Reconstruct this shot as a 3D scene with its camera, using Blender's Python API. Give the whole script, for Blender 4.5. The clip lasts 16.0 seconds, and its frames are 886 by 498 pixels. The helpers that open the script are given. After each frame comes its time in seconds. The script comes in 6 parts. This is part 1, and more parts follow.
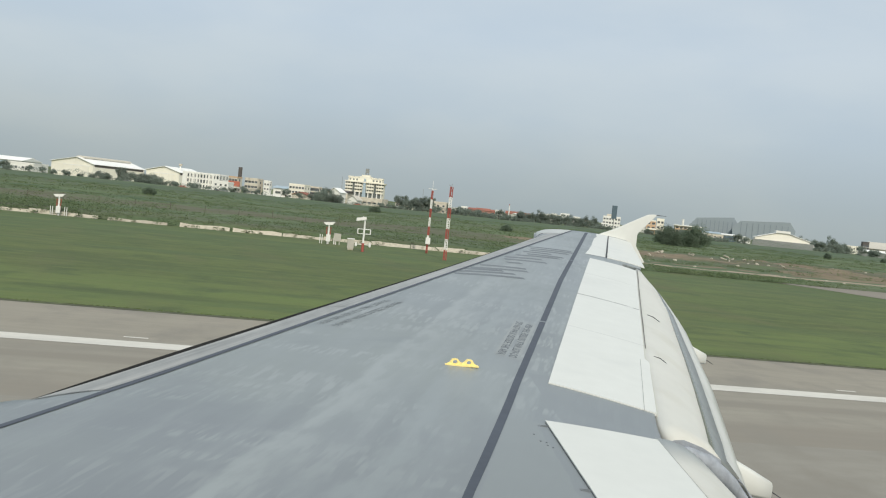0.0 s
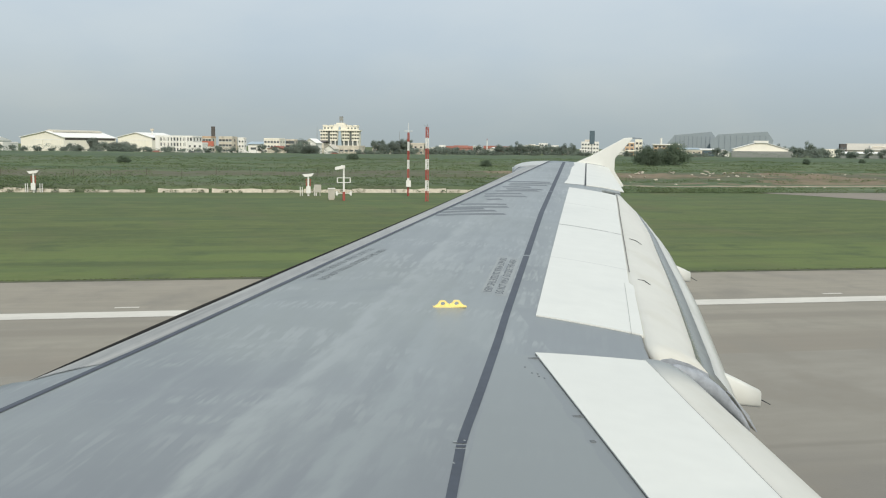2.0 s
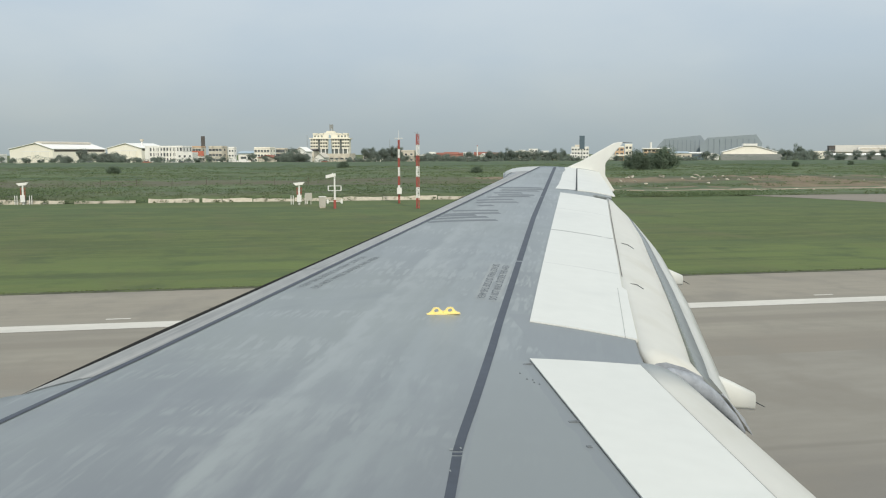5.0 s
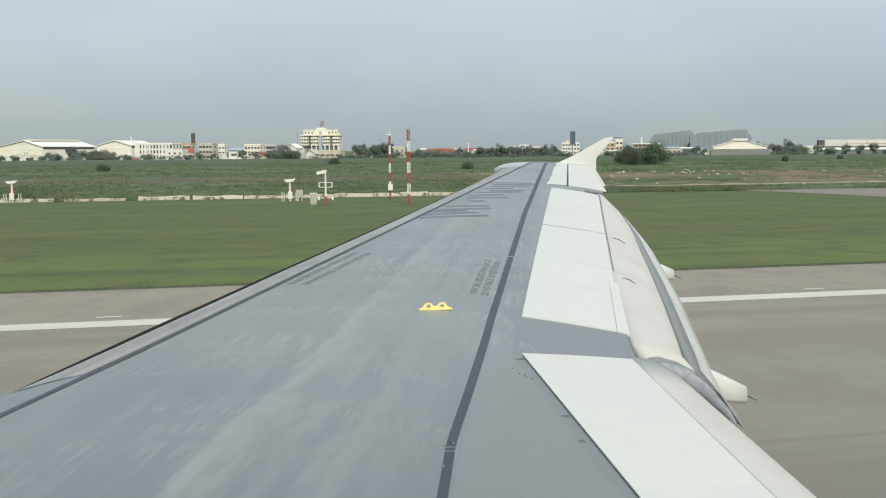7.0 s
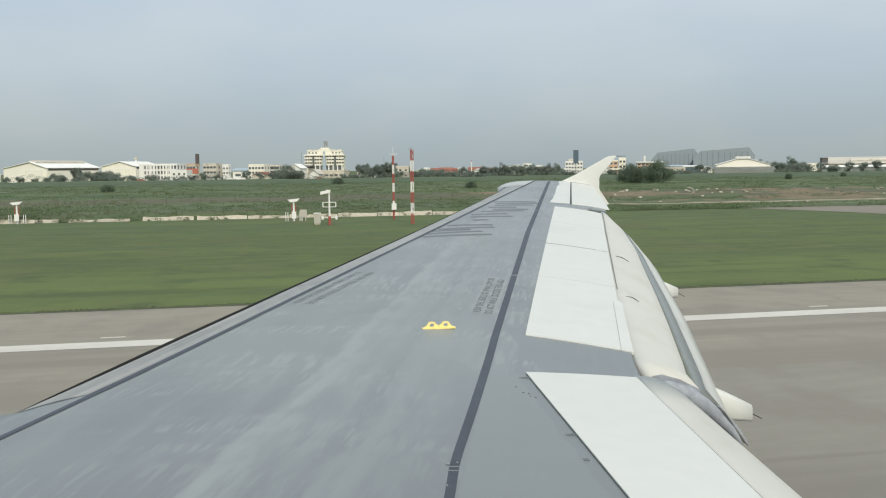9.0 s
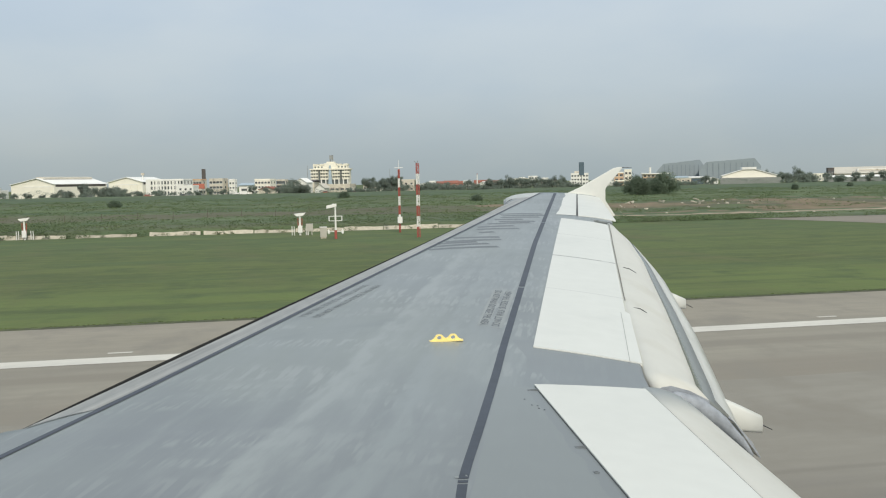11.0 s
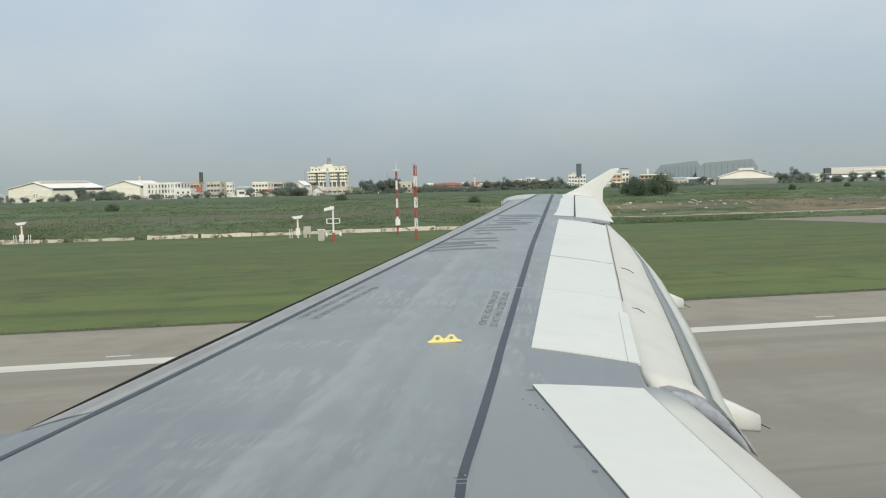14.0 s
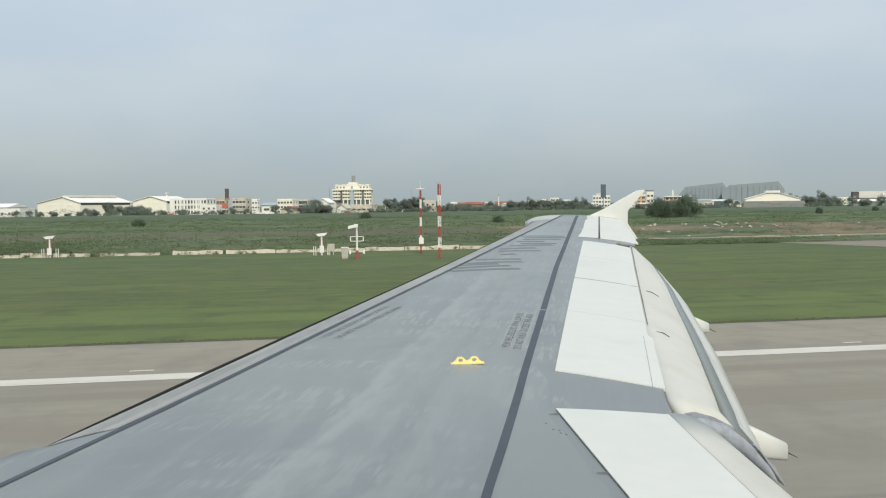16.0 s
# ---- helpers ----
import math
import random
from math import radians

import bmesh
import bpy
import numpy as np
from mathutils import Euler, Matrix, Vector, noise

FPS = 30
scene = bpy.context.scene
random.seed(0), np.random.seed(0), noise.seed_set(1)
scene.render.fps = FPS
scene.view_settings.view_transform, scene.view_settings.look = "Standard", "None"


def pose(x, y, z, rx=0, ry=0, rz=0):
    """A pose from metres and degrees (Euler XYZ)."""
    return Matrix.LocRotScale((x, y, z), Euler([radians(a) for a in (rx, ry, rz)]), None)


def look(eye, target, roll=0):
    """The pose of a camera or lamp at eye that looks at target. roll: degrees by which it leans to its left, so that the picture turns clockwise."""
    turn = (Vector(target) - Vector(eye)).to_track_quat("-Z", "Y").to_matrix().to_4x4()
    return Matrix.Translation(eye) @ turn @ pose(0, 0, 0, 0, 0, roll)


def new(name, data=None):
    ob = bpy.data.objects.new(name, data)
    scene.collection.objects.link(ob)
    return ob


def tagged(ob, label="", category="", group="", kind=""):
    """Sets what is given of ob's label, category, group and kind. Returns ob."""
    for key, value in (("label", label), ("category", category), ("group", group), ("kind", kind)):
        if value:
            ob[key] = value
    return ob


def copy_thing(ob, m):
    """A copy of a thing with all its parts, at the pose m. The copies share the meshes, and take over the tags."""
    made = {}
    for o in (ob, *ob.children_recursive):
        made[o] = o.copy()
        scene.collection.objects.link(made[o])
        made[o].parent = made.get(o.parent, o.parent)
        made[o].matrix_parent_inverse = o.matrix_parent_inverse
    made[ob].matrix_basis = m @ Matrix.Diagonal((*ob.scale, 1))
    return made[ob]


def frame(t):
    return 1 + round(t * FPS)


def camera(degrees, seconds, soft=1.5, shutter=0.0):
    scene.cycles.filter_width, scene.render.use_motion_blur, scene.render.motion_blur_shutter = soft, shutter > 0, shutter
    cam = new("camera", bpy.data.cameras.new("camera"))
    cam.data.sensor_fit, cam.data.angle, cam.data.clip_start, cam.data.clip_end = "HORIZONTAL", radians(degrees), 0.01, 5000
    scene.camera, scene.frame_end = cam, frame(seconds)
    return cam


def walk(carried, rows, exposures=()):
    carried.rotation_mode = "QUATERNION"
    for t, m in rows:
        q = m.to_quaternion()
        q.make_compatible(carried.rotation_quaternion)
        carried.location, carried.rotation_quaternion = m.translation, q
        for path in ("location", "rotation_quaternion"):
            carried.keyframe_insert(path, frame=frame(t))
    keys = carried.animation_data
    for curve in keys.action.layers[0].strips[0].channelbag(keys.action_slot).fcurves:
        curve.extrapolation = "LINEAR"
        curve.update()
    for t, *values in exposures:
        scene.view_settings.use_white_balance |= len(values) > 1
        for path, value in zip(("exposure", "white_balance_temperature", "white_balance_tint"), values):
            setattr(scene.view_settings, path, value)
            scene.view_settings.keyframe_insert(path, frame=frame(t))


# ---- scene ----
cam = camera(51.65, 16.0, soft=1.15)
walk(cam, [
    (0.0, pose(-0.009, 0.038, 4.678, 87.29, -5.84, -8.78)),
    (0.5, pose(0.014, 0.018, 4.668, 84.13, -1.93, -10.25)),
    (1.0, pose(0.008, 0.010, 4.684, 83.84, -1.59, -10.75)),
    (1.5, pose(0.024, -0.010, 4.684, 84.13, -0.33, -10.38)),
    (2.0, pose(0.006, -0.017, 4.704, 83.63, -0.59, -10.18)),
    (2.5, pose(0.004, -0.015, 4.699, 84.00, -0.38, -10.07)),
    (3.0, pose(0.005, -0.004, 4.695, 83.75, 0.04, -10.49)),
    (3.5, pose(0.006, -0.001, 4.696, 83.89, 0.38, -10.72)),
    (4.0, pose(-0.001, -0.014, 4.703, 84.17, 0.37, -10.59)),
    (4.5, pose(-0.002, -0.023, 4.712, 84.11, 0.34, -10.71)),
    (5.0, pose(0.001, -0.009, 4.705, 84.05, 0.14, -10.78)),
    (7.5, pose(-0.000, -0.003, 4.700, 83.79, 0.42, -11.40)),
    (8.0, pose(0.003, -0.016, 4.703, 84.06, 0.46, -11.16)),
    (10.5, pose(0.003, 0.008, 4.690, 85.88, 0.87, -11.14)),
    (11.0, pose(0.002, 0.005, 4.693, 85.83, 1.11, -10.78)),
    (11.5, pose(0.001, -0.016, 4.698, 85.90, 1.35, -10.94)),
    (12.0, pose(0.003, -0.006, 4.694, 86.04, 1.28, -10.69)),
    (12.5, pose(0.002, -0.012, 4.694, 85.83, 1.43, -10.91)),
    (13.0, pose(0.002, -0.009, 4.694, 85.92, 1.24, -10.92)),
    (13.5, pose(0.000, -0.011, 4.690, 85.66, 1.29, -10.79)),
    (14.0, pose(0.001, -0.003, 4.686, 85.96, 1.37, -10.93)),
    (14.5, pose(0.001, -0.005, 4.687, 86.47, 1.17, -10.72)),
    (15.0, pose(0.019, -0.001, 4.693, 86.73, 1.36, -10.54)),
    (15.5, pose(0.004, -0.006, 4.684, 87.12, 1.11, -10.30)),
    (16.0, pose(-0.003, 0.013, 4.698, 87.17, 0.69, -9.44)),
], exposures=((0.0, 0.0), (1.0, 0.05), (3.5, 0.05), (4.5, 0.03), (7.5, 0.01), (10.5, -0.02), (13.5, -0.02), (14.0, -0.04), (14.5, -0.08), (15.0, -0.05), (15.5, 0.0), (16.0, 0.02)))

# ---------------------------------------------------------------- world and sun
SUN_EL, SUN_AFT = radians(36), radians(4)
to_sun = Vector((math.cos(SUN_EL) * math.sin(SUN_AFT), -math.cos(SUN_EL) * math.cos(SUN_AFT), math.sin(SUN_EL)))

world = bpy.data.worlds.new("sky")
scene.world = world
world.use_nodes = True
wn, wl = world.node_tree.nodes, world.node_tree.links
wn.clear()
w_out = wn.new("ShaderNodeOutputWorld")
w_bg = wn.new("ShaderNodeBackground")
w_sky = wn.new("ShaderNodeTexSky")
w_sky.sky_type, w_sky.sun_disc = "NISHITA", False
w_sky.sun_elevation, w_sky.sun_rotation = SUN_EL, math.atan2(to_sun.x, to_sun.y)
w_sky.air_density, w_sky.dust_density = 1.2, 4.0
w_dim = wn.new("ShaderNodeVectorMath")
w_dim.operation = "SCALE"
w_dim.inputs["Scale"].default_value = 0.09
wl.new(w_sky.outputs[0], w_dim.inputs[0])
# thin overcast: a haze that greys towards the horizon, with faint streaky cloud in it
w_tc = wn.new("ShaderNodeTexCoord")
w_sep = wn.new("ShaderNodeSeparateXYZ")
wl.new(w_tc.outputs["Generated"], w_sep.inputs[0])
w_ramp = wn.new("ShaderNodeValToRGB")
wl.new(w_sep.outputs["Z"], w_ramp.inputs[0])
HAZE = ((0.0, (0.415, 0.475, 0.485)), (0.035, (0.455, 0.522, 0.545)), (0.10, (0.525, 0.608, 0.670)),
        (0.18, (0.575, 0.664, 0.746)), (0.45, (0.66, 0.73, 0.78)), (1.0, (0.65, 0.72, 0.77)))
els = w_ramp.color_ramp.elements
while len(els) < len(HAZE):
    els.new(0.5)
for el, (p, c) in zip(els, HAZE):
    el.position, el.color = p, (*c, 1)
w_map = wn.new("ShaderNodeMapping")
w_map.inputs["Scale"].default_value = (1.8, 1.8, 4.5)
w_map.inputs["Rotation"].default_value = (0.0, 0.35, 0.0)
wl.new(w_tc.outputs["Generated"], w_map.inputs[0])
w_cloud = wn.new("ShaderNodeTexNoise")
w_cloud.inputs["Scale"].default_value, w_cloud.inputs["Detail"].default_value = 2.2, 5.0
wl.new(w_map.outputs[0], w_cloud.inputs["Vector"])
w_cr = wn.new("ShaderNodeMapRange")
w_cr.interpolation_type = "SMOOTHSTEP"
w_cr.inputs["From Min"].default_value, w_cr.inputs["From Max"].default_value = 0.30, 0.72
wl.new(w_cloud.outputs["Fac"], w_cr.inputs["Value"])
w_tone = wn.new("ShaderNodeMix")
w_tone.data_type = "RGBA"
w_tone.inputs["A"].default_value = (0.950, 0.978, 1.005, 1)
w_tone.inputs["B"].default_value = (1.075, 1.060, 1.035, 1)
wl.new(w_cr.outputs[0], w_tone.inputs["Factor"])
w_mul = wn.new("ShaderNodeVectorMath")
w_mul.operation = "MULTIPLY"
wl.new(w_ramp.outputs[0], w_mul.inputs[0])
wl.new(w_tone.outputs["Result"], w_mul.inputs[1])
w_mix = wn.new("ShaderNodeMix")
w_mix.data_type = "RGBA"
w_mix.inputs["Factor"].default_value = 0.90
wl.new(w_dim.outputs[0], w_mix.inputs["A"])
wl.new(w_mul.outputs[0], w_mix.inputs["B"])
wl.new(w_mix.outputs["Result"], w_bg.inputs[0])
wl.new(w_bg.outputs[0], w_out.inputs[0])

sun = new("sun", bpy.data.lights.new("sun", "SUN"))
sun.data.energy, sun.data.angle, sun.data.color = 2.45, radians(2.5), (1.0, 0.93, 0.79)
sun.matrix_world = look(to_sun * 100, (0, 0, 0))


# ---------------------------------------------------------------- materials
def mat(name, base, rough=0.6, metal=0.0, spread=0.12, scale=(1, 1, 1), coarse=0.6, fine=6.0, bump=0.0, tint=None, tint_at=0.55,
        piece=0.0, coat=0.0, bump_scale=None, tint_scale=None, rough_var=0.0):
    """A surface of base colour with value variation at two scales, an optional second colour in patches, and relief."""
    m = bpy.data.materials.new(name)
    m.use_nodes = True
    n, l = m.node_tree.nodes, m.node_tree.links
    b = n["Principled BSDF"]
    tc = n.new("ShaderNodeTexCoord")
    mp = n.new("ShaderNodeMapping")
    mp.inputs["Scale"].default_value = scale
    l.new(tc.outputs["Object"], mp.inputs[0])

    def noise_node(s, detail=4.0):
        t = n.new("ShaderNodeTexNoise")
        t.inputs["Scale"].default_value, t.inputs["Detail"].default_value = s, detail
        l.new(mp.outputs[0], t.inputs["Vector"])
        return t

    big, small = noise_node(coarse), noise_node(fine, 6.0)
    add = n.new("ShaderNodeMath")
    add.operation = "ADD"
    l.new(big.outputs["Fac"], add.inputs[0])
    l.new(small.outputs["Fac"], add.inputs[1])
    rng = n.new("ShaderNodeMapRange")
    for k, v in (("From Min", 0.6), ("From Max", 1.4), ("To Min", 1 - spread), ("To Max", 1 + spread)):
        rng.inputs[k].default_value = v
    l.new(add.outputs[0], rng.inputs["Value"])
    col = n.new("ShaderNodeRGB")
    col.outputs[0].default_value = (*base, 1)
    out = col.outputs[0]
    if tint:
        tn = noise_node(tint_scale or coarse * 1.7, 5.0)
        tr = n.new("ShaderNodeMapRange")
        tr.interpolation_type = "SMOOTHSTEP"
        tr.inputs["From Min"].default_value, tr.inputs["From Max"].default_value = tint_at - 0.08, tint_at + 0.12
        l.new(tn.outputs["Fac"], tr.inputs["Value"])
        mx = n.new("ShaderNodeMix")
        mx.data_type = "RGBA"
        l.new(tr.outputs[0], mx.inputs["Factor"])
        l.new(out, mx.inputs["A"])
        mx.inputs["B"].default_value = (*tint, 1)
        out = mx.outputs["Result"]
    sc = n.new("ShaderNodeVectorMath")
    sc.operation = "SCALE"
    l.new(out, sc.inputs[0])
    val = rng.outputs[0]
    if piece:
        oi = n.new("ShaderNodeObjectInfo")
        pr = n.new("ShaderNodeMapRange")
        pr.inputs["To Min"].default_value, pr.inputs["To Max"].default_value = 1 - piece, 1 + piece
        l.new(oi.outputs["Random"], pr.inputs["Value"])
        mm = n.new("ShaderNodeMath")
        mm.operation = "MULTIPLY"
        l.new(val, mm.inputs[0])
        l.new(pr.outputs[0], mm.inputs[1])
        val = mm.outputs[0]
    l.new(val, sc.inputs["Scale"])
    l.new(sc.outputs[0], b.inputs["Base Color"])
    b.inputs["Roughness"].default_value, b.inputs["Metallic"].default_value = rough, metal
    if rough_var:
        rr = n.new("ShaderNodeMapRange")
        rr.inputs["From Min"].default_value, rr.inputs["From Max"].default_value = 0.3, 0.7
        rr.inputs["To Min"].default_value, rr.inputs["To Max"].default_value = rough - rough_var, rough + rough_var
        l.new(big.outputs["Fac"], rr.inputs["Value"])
        l.new(rr.outputs[0], b.inputs["Roughness"])
    b.inputs["Coat Weight"].default_value = coat
    if bump:
        bn = noise_node(bump_scale or fine * 2.5, 6.0)
        bp = n.new("ShaderNodeBump")
        bp.inputs["Strength"].default_value, bp.inputs["Distance"].default_value = bump, 0.02
        l.new(bn.outputs["Fac"], bp.inputs["Height"])
        l.new(bp.outputs[0], b.inputs["Normal"])
    return m


WING_GREY = mat("grey_wing_paint", (0.198, 0.220, 0.233), 0.35, spread=0.06, coarse=0.7, fine=6.0, rough_var=0.06)


def add_scuffs(m, turn, scale, at, lighter, noise_scale, mask_scale=None, soft=0.22):
    """Mixes pale worn streaks, drawn out along one direction, over a material's colour."""
    n, l = m.node_tree.nodes, m.node_tree.links
    b = n["Principled BSDF"]
    old = b.inputs["Base Color"].links[0].from_socket
    tc, mp, tx, rg, mx = (n.new(k) for k in ("ShaderNodeTexCoord", "ShaderNodeMapping", "ShaderNodeTexNoise", "ShaderNodeMapRange", "ShaderNodeMix"))
    mp.vector_type = "TEXTURE"
    mp.inputs["Rotation"].default_value = (0, 0, turn)
    mp.inputs["Scale"].default_value = (1 / scale[0], 1 / scale[1], 1)
    l.new(tc.outputs["Object"], mp.inputs[0])
    l.new(mp.outputs[0], tx.inputs["Vector"])
    tx.inputs["Scale"].default_value, tx.inputs["Detail"].default_value, tx.inputs["Roughness"].default_value = noise_scale, 5.0 if soft > 0.15 else 1.5, 0.6
    rg.interpolation_type = "SMOOTHSTEP"
    for k, v in (("From Min", at - 0.06), ("From Max", at + soft), ("To Min", 0.0), ("To Max", 1.0)):
        rg.inputs[k].default_value = v
    l.new(tx.outputs["Fac"], rg.inputs["Value"])
    fac = rg.outputs[0]
    if mask_scale:
        t2, r2, mu = (n.new(k) for k in ("ShaderNodeTexNoise", "ShaderNodeMapRange", "ShaderNodeMath"))
        m2 = n.new("ShaderNodeMapping")
        m2.vector_type = "TEXTURE"
        m2.inputs["Rotation"].default_value = (0, 0, radians(-12) if soft <= 0.10 else 0.0)
        m2.inputs["Scale"].default_value = (1 / mask_scale[0], 1 / mask_scale[1], 1)
        m2.inputs["Location"].default_value = (turn * 7, noise_scale, 0)
        l.new(tc.outputs["Object"], m2.inputs[0])
        t2.inputs["Scale"].default_value = 1.0
        l.new(m2.outputs[0], t2.inputs["Vector"])
        r2.interpolation_type = "SMOOTHSTEP"
        r2.inputs["From Min"].default_value, r2.inputs["From Max"].default_value = 0.48, 0.62
        l.new(t2.outputs["Fac"], r2.inputs["Value"])
        mu.operation = "MULTIPLY"
        l.new(fac, mu.inputs[0])
        l.new(r2.outputs[0], mu.inputs[1])
        fac = mu.outputs[0]
    mx.data_type = "RGBA"
    l.new(fac, mx.inputs["Factor"])
    l.new(old, mx.inputs["A"])
    mx.inputs["B"].default_value = (*lighter, 1)
    l.new(mx.outputs["Result"], b.inputs["Base Color"])


add_scuffs(WING_GREY, radians(12), (0.55, 0.30), 0.47, (0.232, 0.258, 0.258), 1.0)
add_scuffs(WING_GREY, radians(-19), (2.6, 0.16), 0.50, (0.244, 0.270, 0.280), 1.6)
add_scuffs(WING_GREY, radians(-21), (26.0, 3.2), 0.52, (0.288, 0.315, 0.319), 1.3, (0.5, 3.0), 0.10)
add_scuffs(WING_GREY, radians(-18), (22.0, 2.6), 0.54, (0.282, 0.308, 0.313), 1.2, (0.7, 2.2), 0.10)
add_scuffs(WING_GREY, radians(-20), (9.0, 0.9), 0.53, (0.258, 0.286, 0.292), 1.2, (0.5, 0.7), 0.16)
add_scuffs(WING_GREY, radians(20), (0.8, 3.0), 0.56, (0.194, 0.219, 0.230), 1.0, (0.6, 0.6))


def add_band(m, x0, slope, fade, lighter, strength, ragged=0.10):
    """A long worn stain behind the line x = x0 + slope * y: crisp in front, brushed out to the rear."""
    n, l = m.node_tree.nodes, m.node_tree.links
    b = n["Principled BSDF"]
    old = b.inputs["Base Color"].links[0].from_socket
    tc, sp, a1, a2, a3, mp, tx, r1, r2, r3, m1, m2, mx = (n.new(k) for k in (
        "ShaderNodeTexCoord", "ShaderNodeSeparateXYZ", "ShaderNodeMath", "ShaderNodeMath", "ShaderNodeMath", "ShaderNodeMapping", "ShaderNodeTexNoise",
        "ShaderNodeMapRange", "ShaderNodeMapRange", "ShaderNodeMapRange", "ShaderNodeMath", "ShaderNodeMath", "ShaderNodeMix"))
    l.new(tc.outputs["Object"], sp.inputs[0])
    a1.operation, a2.operation, a3.operation, m1.operation, m2.operation = "MULTIPLY_ADD", "ADD", "MULTIPLY_ADD", "MULTIPLY", "MULTIPLY"
    l.new(sp.outputs["Y"], a1.inputs[0])
    a1.inputs[1].default_value, a1.inputs[2].default_value = -slope, -x0
    l.new(sp.outputs["X"], a2.inputs[0])
    l.new(a1.outputs[0], a2.inputs[1])
    mp.vector_type = "TEXTURE"
    mp.inputs["Rotation"].default_value = (0, 0, radians(-24))
    mp.inputs["Scale"].default_value = (1 / 9.0, 1 / 2.0, 1)
    l.new(tc.outputs["Object"], mp.inputs[0])
    l.new(mp.outputs[0], tx.inputs["Vector"])
    tx.inputs["Scale"].default_value, tx.inputs["Detail"].default_value = 1.5, 5.0
    l.new(tx.outputs["Fac"], a3.inputs[0])
    a3.inputs[1].default_value = ragged * 2
    l.new(a2.outputs[0], a3.inputs[2])
    for r, lo, hi, p, q, src in ((r1, ragged - 0.02, ragged + 0.05, 0.0, strength, a3), (r2, 0.04, fade, 1.0, 0.0, a2), (r3, 0.38, 0.62, 0.35, 1.0, tx)):
        r.interpolation_type = "SMOOTHSTEP"
        for k, v in (("From Min", lo), ("From Max", hi), ("To Min", p), ("To Max", q)):
            r.inputs[k].default_value = v
        l.new(src.outputs[0], r.inputs["Value"])
    l.new(r1.outputs[0], m1.inputs[0])
    l.new(r2.outputs[0], m1.inputs[1])
    l.new(m1.outputs[0], m2.inputs[0])
    l.new(r3.outputs[0], m2.inputs[1])
    mx.data_type = "RGBA"
    l.new(m2.outputs[0], mx.inputs["Factor"])
    l.new(old, mx.inputs["A"])
    mx.inputs["B"].default_value = (*lighter, 1)
    l.new(mx.outputs["Result"], b.inputs["Base Color"])


def add_smooth(m, x0, slope, y0, y1, colour, ragged):
    """Freshly sealed smooth paint behind the line x = x0 + slope * y, from y0 to y1, with an uneven edge."""
    n, l = m.node_tree.nodes, m.node_tree.links
    b = n["Principled BSDF"]
    old = b.inputs["Base Color"].links[0].from_socket
    tc, sp, tx, a1, a2, a3, m1, m2, mx = (n.new(k) for k in (
        "ShaderNodeTexCoord", "ShaderNodeSeparateXYZ", "ShaderNodeTexNoise", "ShaderNodeMath", "ShaderNodeMath", "ShaderNodeMath", "ShaderNodeMath", "ShaderNodeMath", "ShaderNodeMix"))
    l.new(tc.outputs["Object"], sp.inputs[0])
    l.new(tc.outputs["Object"], tx.inputs["Vector"])
    tx.inputs["Scale"].default_value, tx.inputs["Detail"].default_value = 5.0, 3.0
    a1.operation, a2.operation, a3.operation, m1.operation, m2.operation = "MULTIPLY_ADD", "ADD", "MULTIPLY_ADD", "MULTIPLY", "MULTIPLY"
    l.new(sp.outputs["Y"], a1.inputs[0])
    a1.inputs[1].default_value, a1.inputs[2].default_value = -slope, -x0 - ragged * 0.5
    l.new(sp.outputs["X"], a2.inputs[0])
    l.new(a1.outputs[0], a2.inputs[1])
    l.new(tx.outputs["Fac"], a3.inputs[0])
    a3.inputs[1].default_value = ragged
    l.new(a2.outputs[0], a3.inputs[2])
    ranges = []
    for lo, hi, p, q, src in ((-0.003, 0.003, 0.0, 0.85, a3.outputs[0]), (y0 - 0.01, y0 + 0.01, 0.0, 1.0, sp.outputs["Y"]), (y1 - 0.01, y1 + 0.01, 1.0, 0.0, sp.outputs["Y"])):
        r = n.new("ShaderNodeMapRange")
        for k, v in (("From Min", lo), ("From Max", hi), ("To Min", p), ("To Max", q)):
            r.inputs[k].default_value = v
        l.new(src, r.inputs["Value"])
        ranges.append(r)
    l.new(ranges[0].outputs[0], m1.inputs[0])
    l.new(ranges[1].outputs[0], m1.inputs[1])
    l.new(m1.outputs[0], m2.inputs[0])
    l.new(ranges[2].outputs[0], m2.inputs[1])
    mx.data_type = "RGBA"
    l.new(m2.outputs[0], mx.inputs["Factor"])
    l.new(old, mx.inputs["A"])
    mx.inputs["B"].default_value = (*colour, 1)
    l.new(mx.outputs["Result"], b.inputs["Base Color"])


